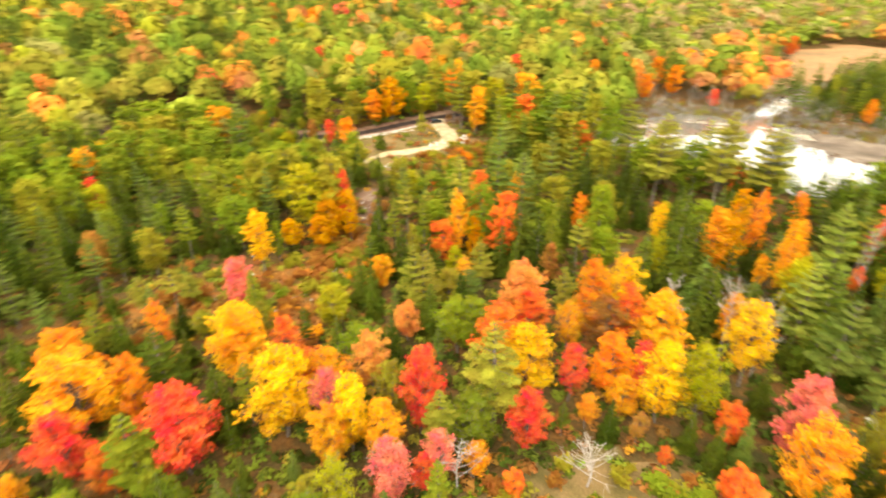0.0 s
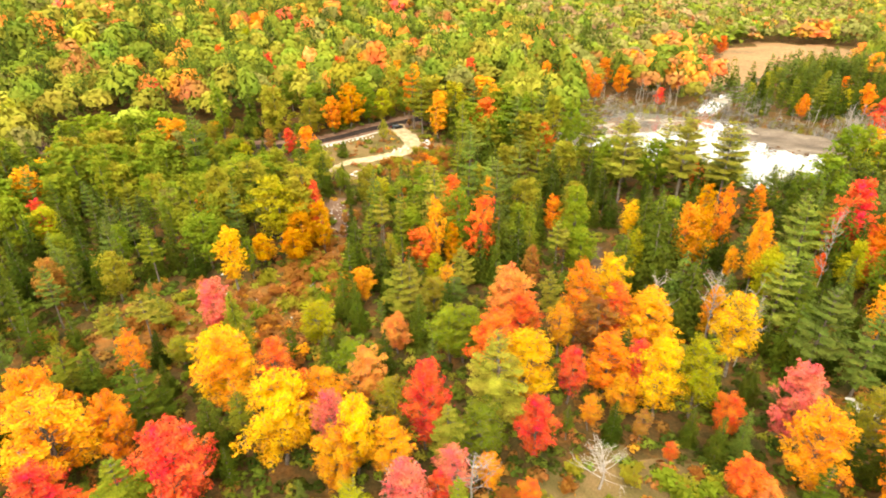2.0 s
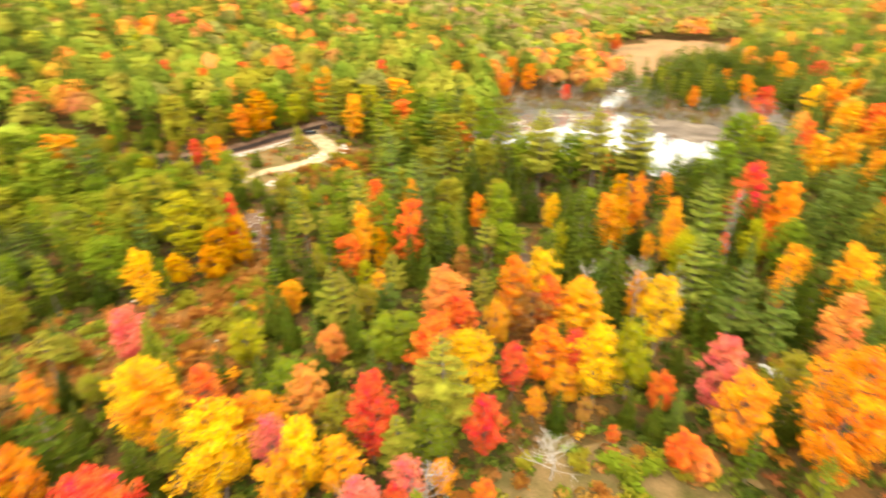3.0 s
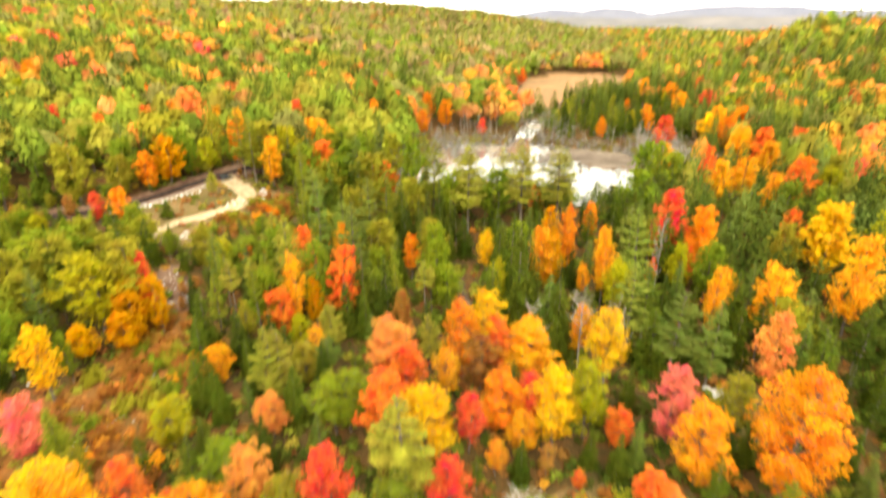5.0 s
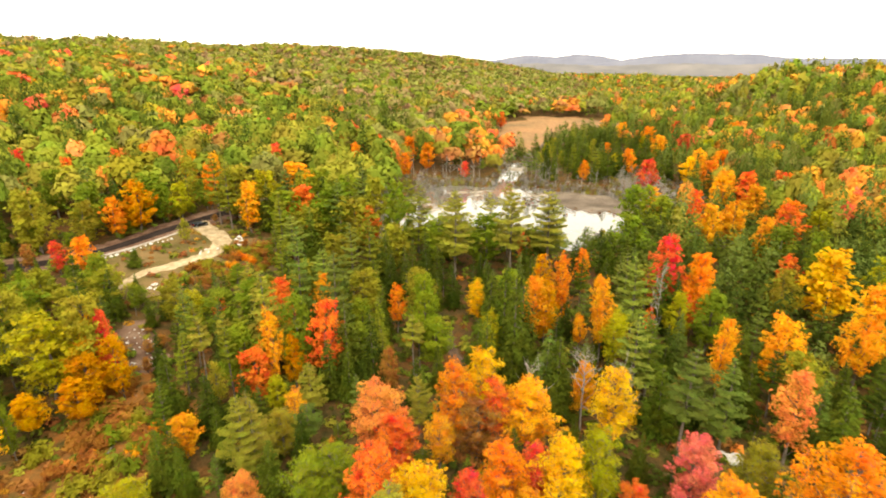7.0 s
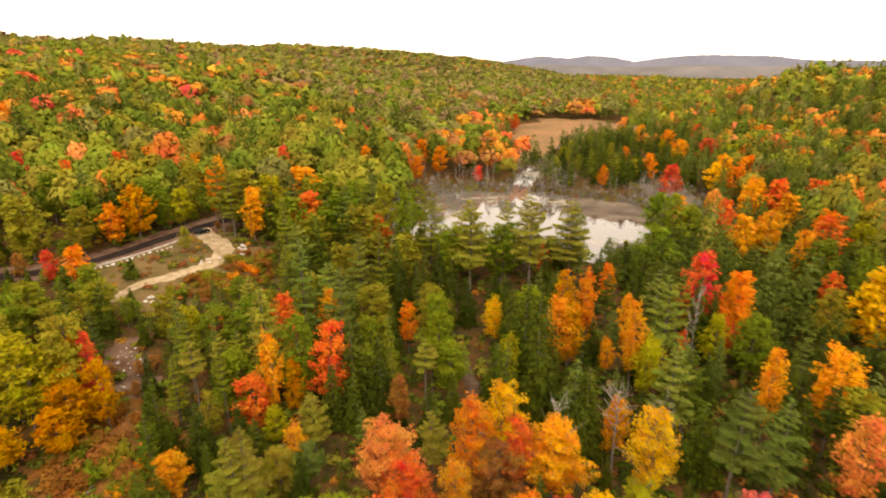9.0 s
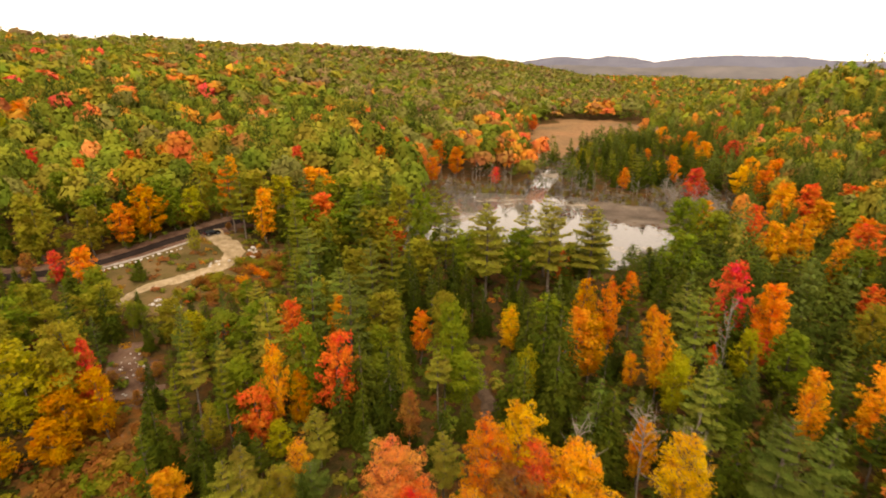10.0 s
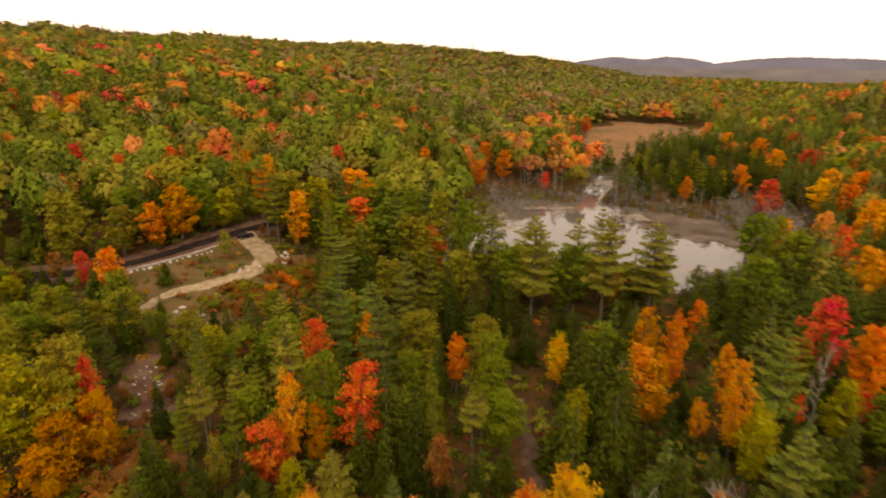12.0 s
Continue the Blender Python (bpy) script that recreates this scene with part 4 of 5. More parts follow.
plant("birch_tree", 90.2, 81.0, 14.4, 4.5, "gold")
plant("maple_tree", 294.6, 321.6, 25.1, 10.5, "gold")
plant("maple_tree", 236.6, 195.2, 25.2, 10.5, "orange")
plant("maple_tree", 151.0, 140.5, 24.5, 7.0, "flame")
plant("maple_tree", 140.9, 126.9, 24.1, 7.9, "gold")
plant("maple_tree", 332.6, 377.8, 25.1, 10.5, "salmon")
plant("maple_tree", 13.9, 115, 21.2, 7.4, "flame")
plant("birch_tree", 3.3, 115, 22.0, 4.6, "gold")
plant("maple_tree", 94.0, 102.5, 26.0, 10.6, "red")
plant("hemlock_tree", 91.2, 99.6, 22.0, 7.0, "deep")
plant("pine_tree", 87.4, 101.4, 21.2, 6.4, "pine")
plant("hemlock_tree", 93.4, 97.6, 19.0, 6.4, "dark")
plant("pine_tree", 73, 137, 33.0, 10.5, "straw")
plant("maple_tree", 9.5, 75, 17.0, 8.0, "flame")
plant("birch_tree", 59, 107, 21.0, 8.5, "gold")
plant("birch_tree", 68, 95, 23.0, 5.5, "gold")
plant("pine_tree", 60, 146, 32.0, 10.2, "straw")
plant("birch_tree", 66.9, 90, 17.6, 5.8, "lime")
plant("lanky_pine", 29.4, 106.3, 18.0, 4.5, "straw")
plant("dead_tree", 19.5, 51.8, 9.5, 5, "bark")
plant("birch_tree", -48.5, 77.5, 16.0, 4.0, "orange")
plant("maple_tree", -35, 54, 17.6, 9.5, "red")
plant("pine_tree", -39.5, 50.5, 16.4, 8.0, "pine")
plant("maple_tree", -32.5, 72, 17.6, 9.0, "gold")
plant("birch_tree", -21, 68, 13.5, 4.0, "flame")
plant("maple_tree", 55, 41.5, 24.8, 12.0, "orange")
plant("pine_tree", 18.8, 125.5, 27.6, 8.5, "blue")
plant("pine_tree", 14, 139, 29.8, 7.5, "blue")
plant("pine_tree", 4.2, 123.8, 26.2, 9.5, "straw")
plant("maple_tree", 9.5, 118, 22.4, 7.5, "green")
plant("maple_tree", 36, 115.5, 23.4, 8.0, "fresh")
plant("hemlock_tree", 26.3, 117, 18.6, 6.0, "pine")
plant("hemlock_tree", 53.6, 116.4, 20.0, 8.0, "deep")
plant("birch_tree", 71, 112, 22.6, 5.0, "orange")
plant("pine_tree", 78.7, 97, 25.4, 7.2, "sage")
plant("birch_tree", 78.5, 74.2, 20.3, 5.0, "gold")
plant("pine_tree", 36.5, 152, 26.0, 7.0, "pine")
plant("hemlock_tree", -21.0, 181.0, 17.5, 4.2, "deep")
plant("maple_tree", -29.0, 117.5, 14.5, 8.0, "amber")
plant("maple_tree", -36.0, 117.0, 13.5, 7.0, "amber")
plant("pine_tree", 88.5, 139.4, 29.5, 10.2, "sage")

# ---- the wood between them ----
def line_gap(x, y, line):
    """Distance from a plan point to a line of points."""
    best = 1e9
    for (ax, ay), (bx, by) in zip(line[:-1], line[1:]):
        dx, dy = bx - ax, by - ay
        f = min(1, max(0, ((x - ax) * dx + (y - ay) * dy) / (dx * dx + dy * dy)))
        best = min(best, math.hypot(x - ax - f * dx, y - ay - f * dy))
    return best


def open_ground(x, y):
    """How open the ground is: 2 nothing tall stands, 1 brush and a few young trees, 0 closed wood."""
    if pond_rim(x, y) < 1.02 or marsh_rim(x, y) < 1.0:
        return 2
    if line_gap(x, y, ROAD) < 4.0 or line_gap(x, y, LOOP) < 5.0 or line_gap(x, y, FOREST_TRACK) < 5.0 or line_gap(x, y, SHOULDER) < 3:
        return 2
    if oval(x, y, -12, 190, 20, 10, 25) < 1 or oval(x, y, 0, 178, 20, 10, 20) < 1:
        return 2
    if oval(x, y, 22, 47, 20, 7, 0) < 1 or oval(x, y, 66, 60, 7, 5, 0) < 1:
        return 2
    if oval(x, y, -32, 101, 19, 9, 30) < 1 or oval(x, y, -22, 116, 9, 9, 0) < 1 or oval(x, y, -43, 92, 12, 6, 0) < 1:
        return 2
    if oval(x, y, -21, 145, 4, 7, 10) < 1:
        return 2
    if oval(x, y, -42, 95, 24, 13, 15) < 1:
        return 1
    return 0


def pick_hue(r, table):
    u = r.random() * sum(w for _, w in table)
    for h, w in table:
        u -= w
        if u <= 0:
            return h
    return table[-1][0]


LEFT_HILL = [("fresh", 16), ("green", 30), ("olive", 30), ("moss", 8), ("lime", 7), ("gold", 4), ("orange", 3), ("rust", 4)]
LEFT_BRIGHT = [("fresh", 18), ("green", 16), ("olive", 20), ("moss", 5), ("lime", 8), ("gold", 7), ("orange", 6), ("flame", 4), ("red", 3), ("salmon", 2), ("rust", 4)]
# the next two tables paint distance haze into the leaf colours
LEFT_HAZY = [("moss", 42), ("olive", 22), ("green", 14), ("fresh", 4), ("heather", 12), ("rust", 5), ("orange", 3), ("gold", 4)]
FAR_HAZY = [("moss", 46), ("heather", 26), ("green", 18), ("rust", 7), ("olive", 12)]
RIGHT_HILL = [("green", 30), ("olive", 24), ("moss", 20), ("fresh", 8), ("lime", 5), ("gold", 6), ("orange", 5), ("flame", 3), ("rust", 6)]
RIGHT_BRIGHT = [("green", 16), ("olive", 20), ("fresh", 9), ("gold", 14), ("orange", 12), ("amber", 10), ("flame", 6), ("red", 3), ("salmon", 3), ("rust", 6)]
ORANGE_BELT = [("orange", 14), ("gold", 10), ("flame", 9), ("rust", 22), ("olive", 22), ("green", 20), ("moss", 8)]
SHORE_MIX = [("fresh", 26), ("green", 44), ("lime", 3), ("olive", 26)]
NEAR_MIX = [("green", 34), ("fresh", 14), ("olive", 24), ("lime", 5), ("gold", 6), ("orange", 3), ("rust", 7)]


def tallest(x, y):
    """Tip height cap that keeps the camera's view of pond, lane and track open."""
    away, bearing = math.hypot(x + 2, y - 34), math.degrees(math.atan2(x + 2, y - 34))
    if 18 < bearing < 49 and away < 205:
        return max(10.5, 64 - 57.5 * away / 187)
    if -10 < bearing < 7 and away < 160:
        return max(15.5, 64 - 53 * away / 136)
    if -24 < bearing <= -10 and away < 182:
        return max(18.5, 64 - 53 * away / 166)
    return 99.0


def shore_wood(x, y):
    """The low wood on the tongue of land between pond and marsh."""
    d, s = valley(x, y)
    return 265 < d < 480 and -50 < s < 58


def stand(x, y, r):
    """What grows at a place: kind, colour, height."""
    d, s = valley(x, y)
    patch = float(lump(x, y, 22.0, 3.3))
    if s < -100 and d > 60 or s < -150:
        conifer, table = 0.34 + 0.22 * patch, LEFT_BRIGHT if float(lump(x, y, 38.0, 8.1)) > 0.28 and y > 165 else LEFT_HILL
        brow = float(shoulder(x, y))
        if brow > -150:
            table = LEFT_HAZY
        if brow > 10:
            conifer, table = 0.3, FAR_HAZY
    elif d > 290 and -130 < s < -50 and d < 560:
        conifer, table = 0.25, ORANGE_BELT
    elif s > 25 and d > 170:
        conifer, table = 0.6 + 0.25 * patch, RIGHT_BRIGHT if float(lump(x, y, 30.0, 5.4)) > 0.1 and d < 430 else RIGHT_HILL
    elif d > 640:
        conifer, table = 0.4, ORANGE_BELT if patch > 0.1 and d < 820 else FAR_HAZY
    elif d > 125:
        conifer, table = 0.5 + 0.15 * patch, SHORE_MIX
    elif d > 95:
        conifer, table = 0.68 + 0.15 * patch, NEAR_MIX
    else:
        conifer, table = 0.7 + 0.25 * patch, NEAR_MIX
    if shore_wood(x, y):
        if r.random() < 0.93:
            return "hemlock_tree", pick_hue(r, [("dark", 3), ("deep", 4)]), r.uniform(13, 19)
        return "maple_tree", pick_hue(r, [("rust", 3), ("olive", 3), ("orange", 2), ("green", 3)]), r.uniform(12, 16)
    if 175 < d < 300 and 5 < s < 60 and r.random() < 0.75:
        return ("pine_tree" if r.random() < 0.4 else "hemlock_tree"), pick_hue(r, [("deep", 4), ("dark", 2), ("pine", 2)]), r.uniform(8, 14)
    # darkest hues picked here stand in for a shaded gap at the forest edge
    if 36 < x < 64 and 118 < y < 148:
        return ("pine_tree" if r.random() < 0.3 else "hemlock_tree"), pick_hue(r, [("dark", 5), ("deep", 4)]), r.uniform(11, 16)
    if s > -25 and d < 185 and x > 20 and r.random() < 0.92:
        return ("pine_tree" if r.random() < 0.3 else "hemlock_tree"), pick_hue(r, [("deep", 5), ("dark", 3), ("blue", 2)]), r.uniform(10, 16)
    if x < -38 and y < 100 and r.random() < 0.6:
        conifer = 1.0
    if r.random() < conifer:
        if r.random() < 0.5:
            return "pine_tree", pick_hue(r, [("pine", 6), ("blue", 3), ("deep", 2), ("straw", 1)] if d > 125 else [("deep", 5), ("blue", 3), ("pine", 3)]), r.uniform(17, 25)
        return "hemlock_tree", pick_hue(r, [("dark", 3), ("deep", 6), ("blue", 1)]), r.uniform(12, 19)
    return ("maple_tree" if r.random() < 0.72 else "birch_tree"), pick_hue(r, table), r.uniform(13, 20)


NEAR_EDGE = 200.0
rnd_wood = random.Random(17)
quota = {"maple_tree": 265, "birch_tree": 170, "pine_tree": 225, "hemlock_tree": 262}
spill = []
step = 5.6
for i in range(-30, 60):
    for j in range(2, 52):
        x, y = (i + rnd_wood.uniform(0.1, 0.9)) * step, (j + rnd_wood.uniform(0.1, 0.9)) * step
        far = math.hypot(x, y - 20)
        bearing = math.degrees(math.atan2(x + 6, y + 12))
        if far > NEAR_EDGE or far < 22 or not -50 < bearing < 74:
            continue
        state = open_ground(x, y)
        if state == 2 or (state == 1 and rnd_wood.random() > 0.45):
            continue
        kind, hue, tall = stand(x, y, rnd_wood)
        if any((x - a) ** 2 + (y - b) ** 2 < (w * 0.72 + 1.7) ** 2 for a, b, w, q in PLANTED):
            continue
        if state == 1:
            tall *= 0.55
        if far < 88:
            tall = rnd_wood.uniform(6, 12)
        elif far < 150:
            tall = min(tall, rnd_wood.uniform(10, 17))
        room = tallest(x, y) - float(ground(x, y))
        if 24 < bearing < 33 and far < 75:
            room = min(room, 9.0)
        if tall > room:
            tall = room * rnd_wood.uniform(0.7, 1.0)
        if tall < 3.5:
            continue
        if hue in ("red", "flame", "salmon", "orange", "yellow", "rust") and valley(x, y)[1] < 20:
            hue = rnd_wood.choice(("olive", "green", "fresh"))
        if quota[kind] > 0:
            quota[kind] -= 1
            if oval(x, y, -19.5, 136, 4.5, 7, 10) < 1:
                tall = 3.6
                kind, hue = "maple_tree", "rust"
            plant(kind, x, y, hue=hue, height=tall, width=tall * rnd_wood.uniform(0.6, 0.85) if kind == "maple_tree" else None)
        else:
            spill.append((x, y, kind, hue, tall))

plant("hemlock_tree", 13.4, 110.8, 14.6, 6.2, "deep")
plant("hemlock_tree", -2.2, 110.2, 9.5, 4.6, "deep")

# ---- bushes, brush and bare trees ----
rnd_brush = random.Random(23)
made = 0
while made < 290:
    cx, cy, rx, ry, turn = rnd_brush.choice([(4, 176, 17, 8, 25), (-32, 101, 20, 10, 30), (-22, 116, 9, 10, 0), (-45, 90, 30, 18, 15), (3, 175, 18, 8, 20), (22, 48, 20, 8, 0)])
    a, r = rnd_brush.uniform(0, 6.28), math.sqrt(rnd_brush.random())
    u, v = rx * r * math.cos(a), ry * r * math.sin(a)
    co, si = math.cos(radians(turn)), math.sin(radians(turn))
    x, y = cx + u * co - v * si, cy + u * si + v * co
    if line_gap(x, y, LOOP) < 3.6 or line_gap(x, y, ROAD) < 4.5 or line_gap(x, y, SHOULDER) < 2.5:
        continue
    hue = pick_hue(rnd_brush, [("fern", 12), ("rust", 4), ("olive", 6), ("gold", 1.5), ("orange", 1.5), ("green", 5)])
    if y < 60:
        hue = pick_hue(rnd_brush, [("olive", 5), ("green", 4), ("fern", 3)])
    if y > 170 and line_gap(x, y, LOOP) < 9 and x < 0 and hue in ("gold", "orange", "rust"):
        hue = "olive"
    tall = rnd_brush.uniform(0.9, 2.6)
    plant("shrub", x, y, height=tall, width=tall * rnd_brush.uniform(1.0, 1.7), hue=hue)
    made += 1
made = 0
while made < 215:
    spot = rnd_brush.random()
    d, s = (rnd_brush.uniform(205, 300), rnd_brush.uniform(10, 46)) if spot < 0.5 else (rnd_brush.uniform(268, 345), rnd_brush.uniform(-38, 20)) if spot < 0.75 else (rnd_brush.uniform(255, 340), rnd_brush.uniform(-108, -58))
    x, y = 0.63 * d + 0.777 * s, 0.777 * d - 0.63 * s
    if 0.97 < pond_rim(x, y) < 1.5:
        plant("dead_tree", x, y, height=rnd_brush.uniform(5, 12), width=rnd_brush.uniform(1.8, 4.0), hue="bark")
        made += 1
# dark conifers on the tongue of land between pond and marsh, bare-stemmed along its front
made = 0
while made < 120:
    d, s = rnd_brush.uniform(284, 420), rnd_brush.uniform(-33, 40)
    x, y = 0.63 * d + 0.777 * s, 0.777 * d - 0.63 * s
    if pond_rim(x, y) < 1.12 or marsh_rim(x, y) < 1.05 or any((x - a) ** 2 + (y - b) ** 2 < 14 for a, b, w, q in PLANTED[-140:]):
        continue
    made += 1
    odd = rnd_brush.random()
    if odd < 0.1:
        plant("birch_tree", x, y, height=rnd_brush.uniform(10, 14), width=rnd_brush.uniform(4.5, 6), hue=pick_hue(rnd_brush, [("lime", 3), ("orange", 2), ("olive", 2)]))
    elif odd < 0.45:
        plant("pine_tree", x, y, height=rnd_brush.uniform(13, 18), width=rnd_brush.uniform(5, 6.5), hue=pick_hue(rnd_brush, [("deep", 3), ("pine", 1), ("blue", 2)]))
    else:
        plant("hemlock_tree", x, y, height=rnd_brush.uniform(11, 16), width=rnd_brush.uniform(5, 6.5), hue=pick_hue(rnd_brush, [("deep", 5), ("dark", 3)]))
# young growth along the road's banks
made = 0
while made < 110:
    x, y = rnd_brush.uniform(-120, 30), rnd_brush.uniform(178, 235)
    gap = line_gap(x, y, ROAD)
    if not 3.6 < gap < 16 or open_ground(x, y) == 2 or line_gap(x, y, LOOP) < 6:
        continue
    made += 1
    plant("birch_tree", x, y, height=rnd_brush.uniform(4, 8.5), width=rnd_brush.uniform(3.4, 5.5), hue=pick_hue(rnd_brush, [("olive", 4), ("green", 4), ("fresh", 3), ("gold", 1), ("rust", 2)]))

# ---- far woods, as massed crowns ----
def far_form(kind, seed, count, size):
    """A whole crown of unit height and width, of a few rounded clumps."""
    rnd = np.random.RandomState(seed)
    if kind == "broad":
        lobes = 11 if count > 300 else 8 if count > 100 else 6 if count > 30 else 4
        middle, reach = [(0.0, 0.0, 0.62)], [(0.36, 0.36, 0.27)]
        for k in range(lobes):
            u = (k + 0.5) / lobes
            a, r = k * 2.4 + seed, 0.36 * math.sqrt(1 - u * 0.94) * rnd.uniform(0.8, 1.12)
            big = rnd.uniform(0.15, 0.24)
            middle.append((math.cos(a) * r, math.sin(a) * r, 0.5 + 0.32 * u + rnd.uniform(-0.05, 0.05)))
            reach.append((big, big, big * 0.8))
        spot, out = clumps(rnd, np.array(middle), np.array(reach), count, 0.15, np.array([0, 0, 0.35]), 0.2)
        q, face = cards(rnd, spot, out, np.full(count, size), 0.35, calm=0.9)
        q[:, :, 2] = spot[:, None, 2] + (q[:, :, 2] - spot[:, None, 2]) * 0.75
        return q, face
    if kind == "twigs":
        a, r, h = rnd.uniform(0, 6.283, count), 0.5 * np.sqrt(rnd.rand(count)), rnd.uniform(0.4, 1.0, count)
        foot = np.stack([np.cos(a) * r, np.sin(a) * r, np.zeros(count)], 1)
        lean = foot * 0.35 + rnd.normal(0, 0.08, (count, 3))
        wide = np.stack([-np.sin(a), np.cos(a), np.zeros(count)], 1) * size
        tip = foot + lean * np.array([1, 1, 0]) + np.stack([0 * h, 0 * h, h], 1)
        return np.stack([foot - wide, foot + wide, tip], 1), np.stack([np.cos(a) * 0.6, np.sin(a) * 0.6, np.full(count, 0.6)], 1)
    f = 0.975 - rnd.uniform(0, 1, count) ** 0.75 * 0.8
    a = rnd.uniform(0, 6.283, count)
    shelf = 0.8 + 0.4 * np.abs(np.sin(f * 22 + a))
    r = 0.4 * (1 - f) ** 0.62 * (1 + 0.25 * np.sin(a * 3 + f * 15)) * shelf + 0.008
    c = np.stack([np.cos(a) * r, np.sin(a) * r, f], 1)
    q, face = cards(rnd, c, np.stack([np.cos(a), np.sin(a), 0.25 + 0.9 * (shelf - 0.8) / 0.4], 1), size * (0.6 + 1.0 * (1 - f)), 0.3, calm=0.9)
    q[:, :, 2] = c[:, None, 2] + (q[:, :, 2] - c[:, None, 2]) * 0.5
    return q, face


def mass_woods(name, rows, forms, label):
    """Many far trees in one object; rows: x, y, foot, height, width, shape, colour."""
    blocks, tints, facing = [], [], []
    r = np.random.RandomState(9)
    for kind in ("broad", "cone"):
        chosen = [q for q in rows if q[5] == kind]
        for v, (form, face) in enumerate(forms[kind]):
            mine = chosen[v::len(forms[kind])]
            if not mine:
                continue
            a = np.array([q[:5] for q in mine])
            spin = r.uniform(0, 6.283, len(a))
            co, si = np.cos(spin)[:, None, None], np.sin(spin)[:, None, None]
            w, h = a[:, 4][:, None, None], a[:, 3][:, None, None]
            fx, fy, fz = form[None, :, :, 0], form[None, :, :, 1], form[None, :, :, 2]
            px = (fx * co - fy * si) * w + a[:, 0][:, None, None]
            py = (fx * si + fy * co) * w + a[:, 1][:, None, None]
            pz = fz * h + a[:, 2][:, None, None]
            blocks.append(np.stack([px, py, pz], -1).reshape(-1, 3, 3))
            c2, s2 = co[:, :, 0], si[:, :, 0]
            way = np.stack([face[None, :, 0] * c2 - face[None, :, 1] * s2, face[None, :, 0] * s2 + face[None, :, 1] * c2,
                            face[None, :, 2] * (w / h)[:, :, 0]], -1).reshape(-1, 3)
            facing.append(way / (np.linalg.norm(way, axis=1)[:, None] + 1e-9))
            tint = np.array([q[6] for q in mine])
            tints.append(np.repeat(tint, form.shape[0] * 3, axis=0))
    quads, tint = np.concatenate(blocks), np.concatenate(tints)
    me = quad_mesh(name, quads, WOODS, np.concatenate(facing))
    layer = me.color_attributes.new("tint", "FLOAT_COLOR", "POINT")
    layer.data.foreach_set("color", np.column_stack([tint, np.ones(len(tint))]).astype(np.float32).ravel())
    return tagged(new(name, me), label, "woods", kind="stuff")


def far_rows(r0, r1, step, seed, merge=1.0):
    rnd = random.Random(seed)
    rows = []
    n = int(r1 / step) + 2
    xs, ys = [], []
    for i in range(-n, n):
        for j in range(0, n):
            x, y = (i + rnd.random()) * step, (j + rnd.random()) * step
            far = math.hypot(x, y - 20)
            if r0 <= far < r1 and -46 < math.degrees(math.atan2(x + 12, y + 15)) < 72:
                xs.append(x)
                ys.append(y)
    xs, ys = np.array(xs), np.array(ys)
    z = ground(xs, ys)
    lone = [(a, e) for a, e, w, q in PLANTED if math.hypot(a, e - 20) > 185]
    clear = (pond_rim(xs, ys) < 1.04) | (marsh_rim(xs, ys) < 1.0)
    for x, y, g, c in zip(xs, ys, z, clear):
        if shore_wood(x, y) and valley(x, y)[0] < 415 and -40 < valley(x, y)[1] < 42:
            continue
        if c or (far_near(x, y) and open_ground(x, y)) or any(abs(x - a) < 6 and abs(y - e) < 6 for a, e in lone):
            continue
        kind, hue, tall = stand(x, y, rnd)
        k = rnd.uniform(0.86, 1.1) * (1 + 0.2 * float(lump(x, y, 13.0, 6.6)))
        col = [v * k for v in HUES[hue][0]]
        # beyond 480 m conifers take paler, greyer hues in place of haze
        if kind in ("pine_tree", "hemlock_tree"):
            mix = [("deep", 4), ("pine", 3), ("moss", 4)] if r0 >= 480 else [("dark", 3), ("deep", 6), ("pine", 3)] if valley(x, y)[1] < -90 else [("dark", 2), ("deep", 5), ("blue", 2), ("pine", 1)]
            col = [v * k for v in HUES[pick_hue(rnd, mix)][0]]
        if hue in ("gold", "orange", "yellow", "lime"):
            col = [v * 0.85 for v in col]
        broad = kind in ("maple_tree", "birch_tree")
        wide = rnd.uniform(9.0, 15.5) if broad else rnd.uniform(8.0, 11.5)
        if valley(x, y)[1] > 20:
            wide *= 0.72
        if shore_wood(x, y):
            tall, wide = tall * 0.88, wide * 0.92
        if not broad:
            tall *= 1.2 if valley(x, y)[1] < -90 else 1.06
        if r0 > 1000 and valley(x, y)[1] > 300:
            tall *= 0.45
        rows.append((x, y, g, tall * (rnd.uniform(0.82, 1.14) if r0 < 1000 else rnd.uniform(0.65, 1.4)), wide * merge, "broad" if broad else "cone", col))
    return rows


def far_near(x, y):
    return abs(x) < 160 and y < 270


forms_a = {"broad": [far_form("broad", 5 + k, 210, 0.17) for k in range(4)], "cone": [far_form("cone", 15 + k, 120, 0.13) for k in range(3)]}
forms_b = {"broad": [far_form("broad", 25 + k, 52, 0.29) for k in range(4)], "cone": [far_form("cone", 35 + k, 36, 0.2) for k in range(3)]}
forms_c = {"broad": [far_form("broad", 45 + k, 14, 0.46) for k in range(4)], "cone": [far_form("cone", 55 + k, 16, 0.3) for k in range(3)]}
forms_n = {"broad": [far_form("broad", 105 + k, 620, 0.115) for k in range(4)], "cone": [far_form("cone", 115 + k, 260, 0.095) for k in range(3)]}
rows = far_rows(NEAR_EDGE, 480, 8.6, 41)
rows += [q for q in far_rows(NEAR_EDGE, 480, 6.4, 44) if shore_wood(q[0], q[1]) or valley(q[0], q[1])[1] > 40]
for x, y, kind, hue, tall in spill:
    broad = kind in ("maple_tree", "birch_tree")
    rows.append((x, y, float(ground(x, y)), tall, 10.5 if broad else 8.5, "broad" if broad else "cone", list(HUES[hue][0])))
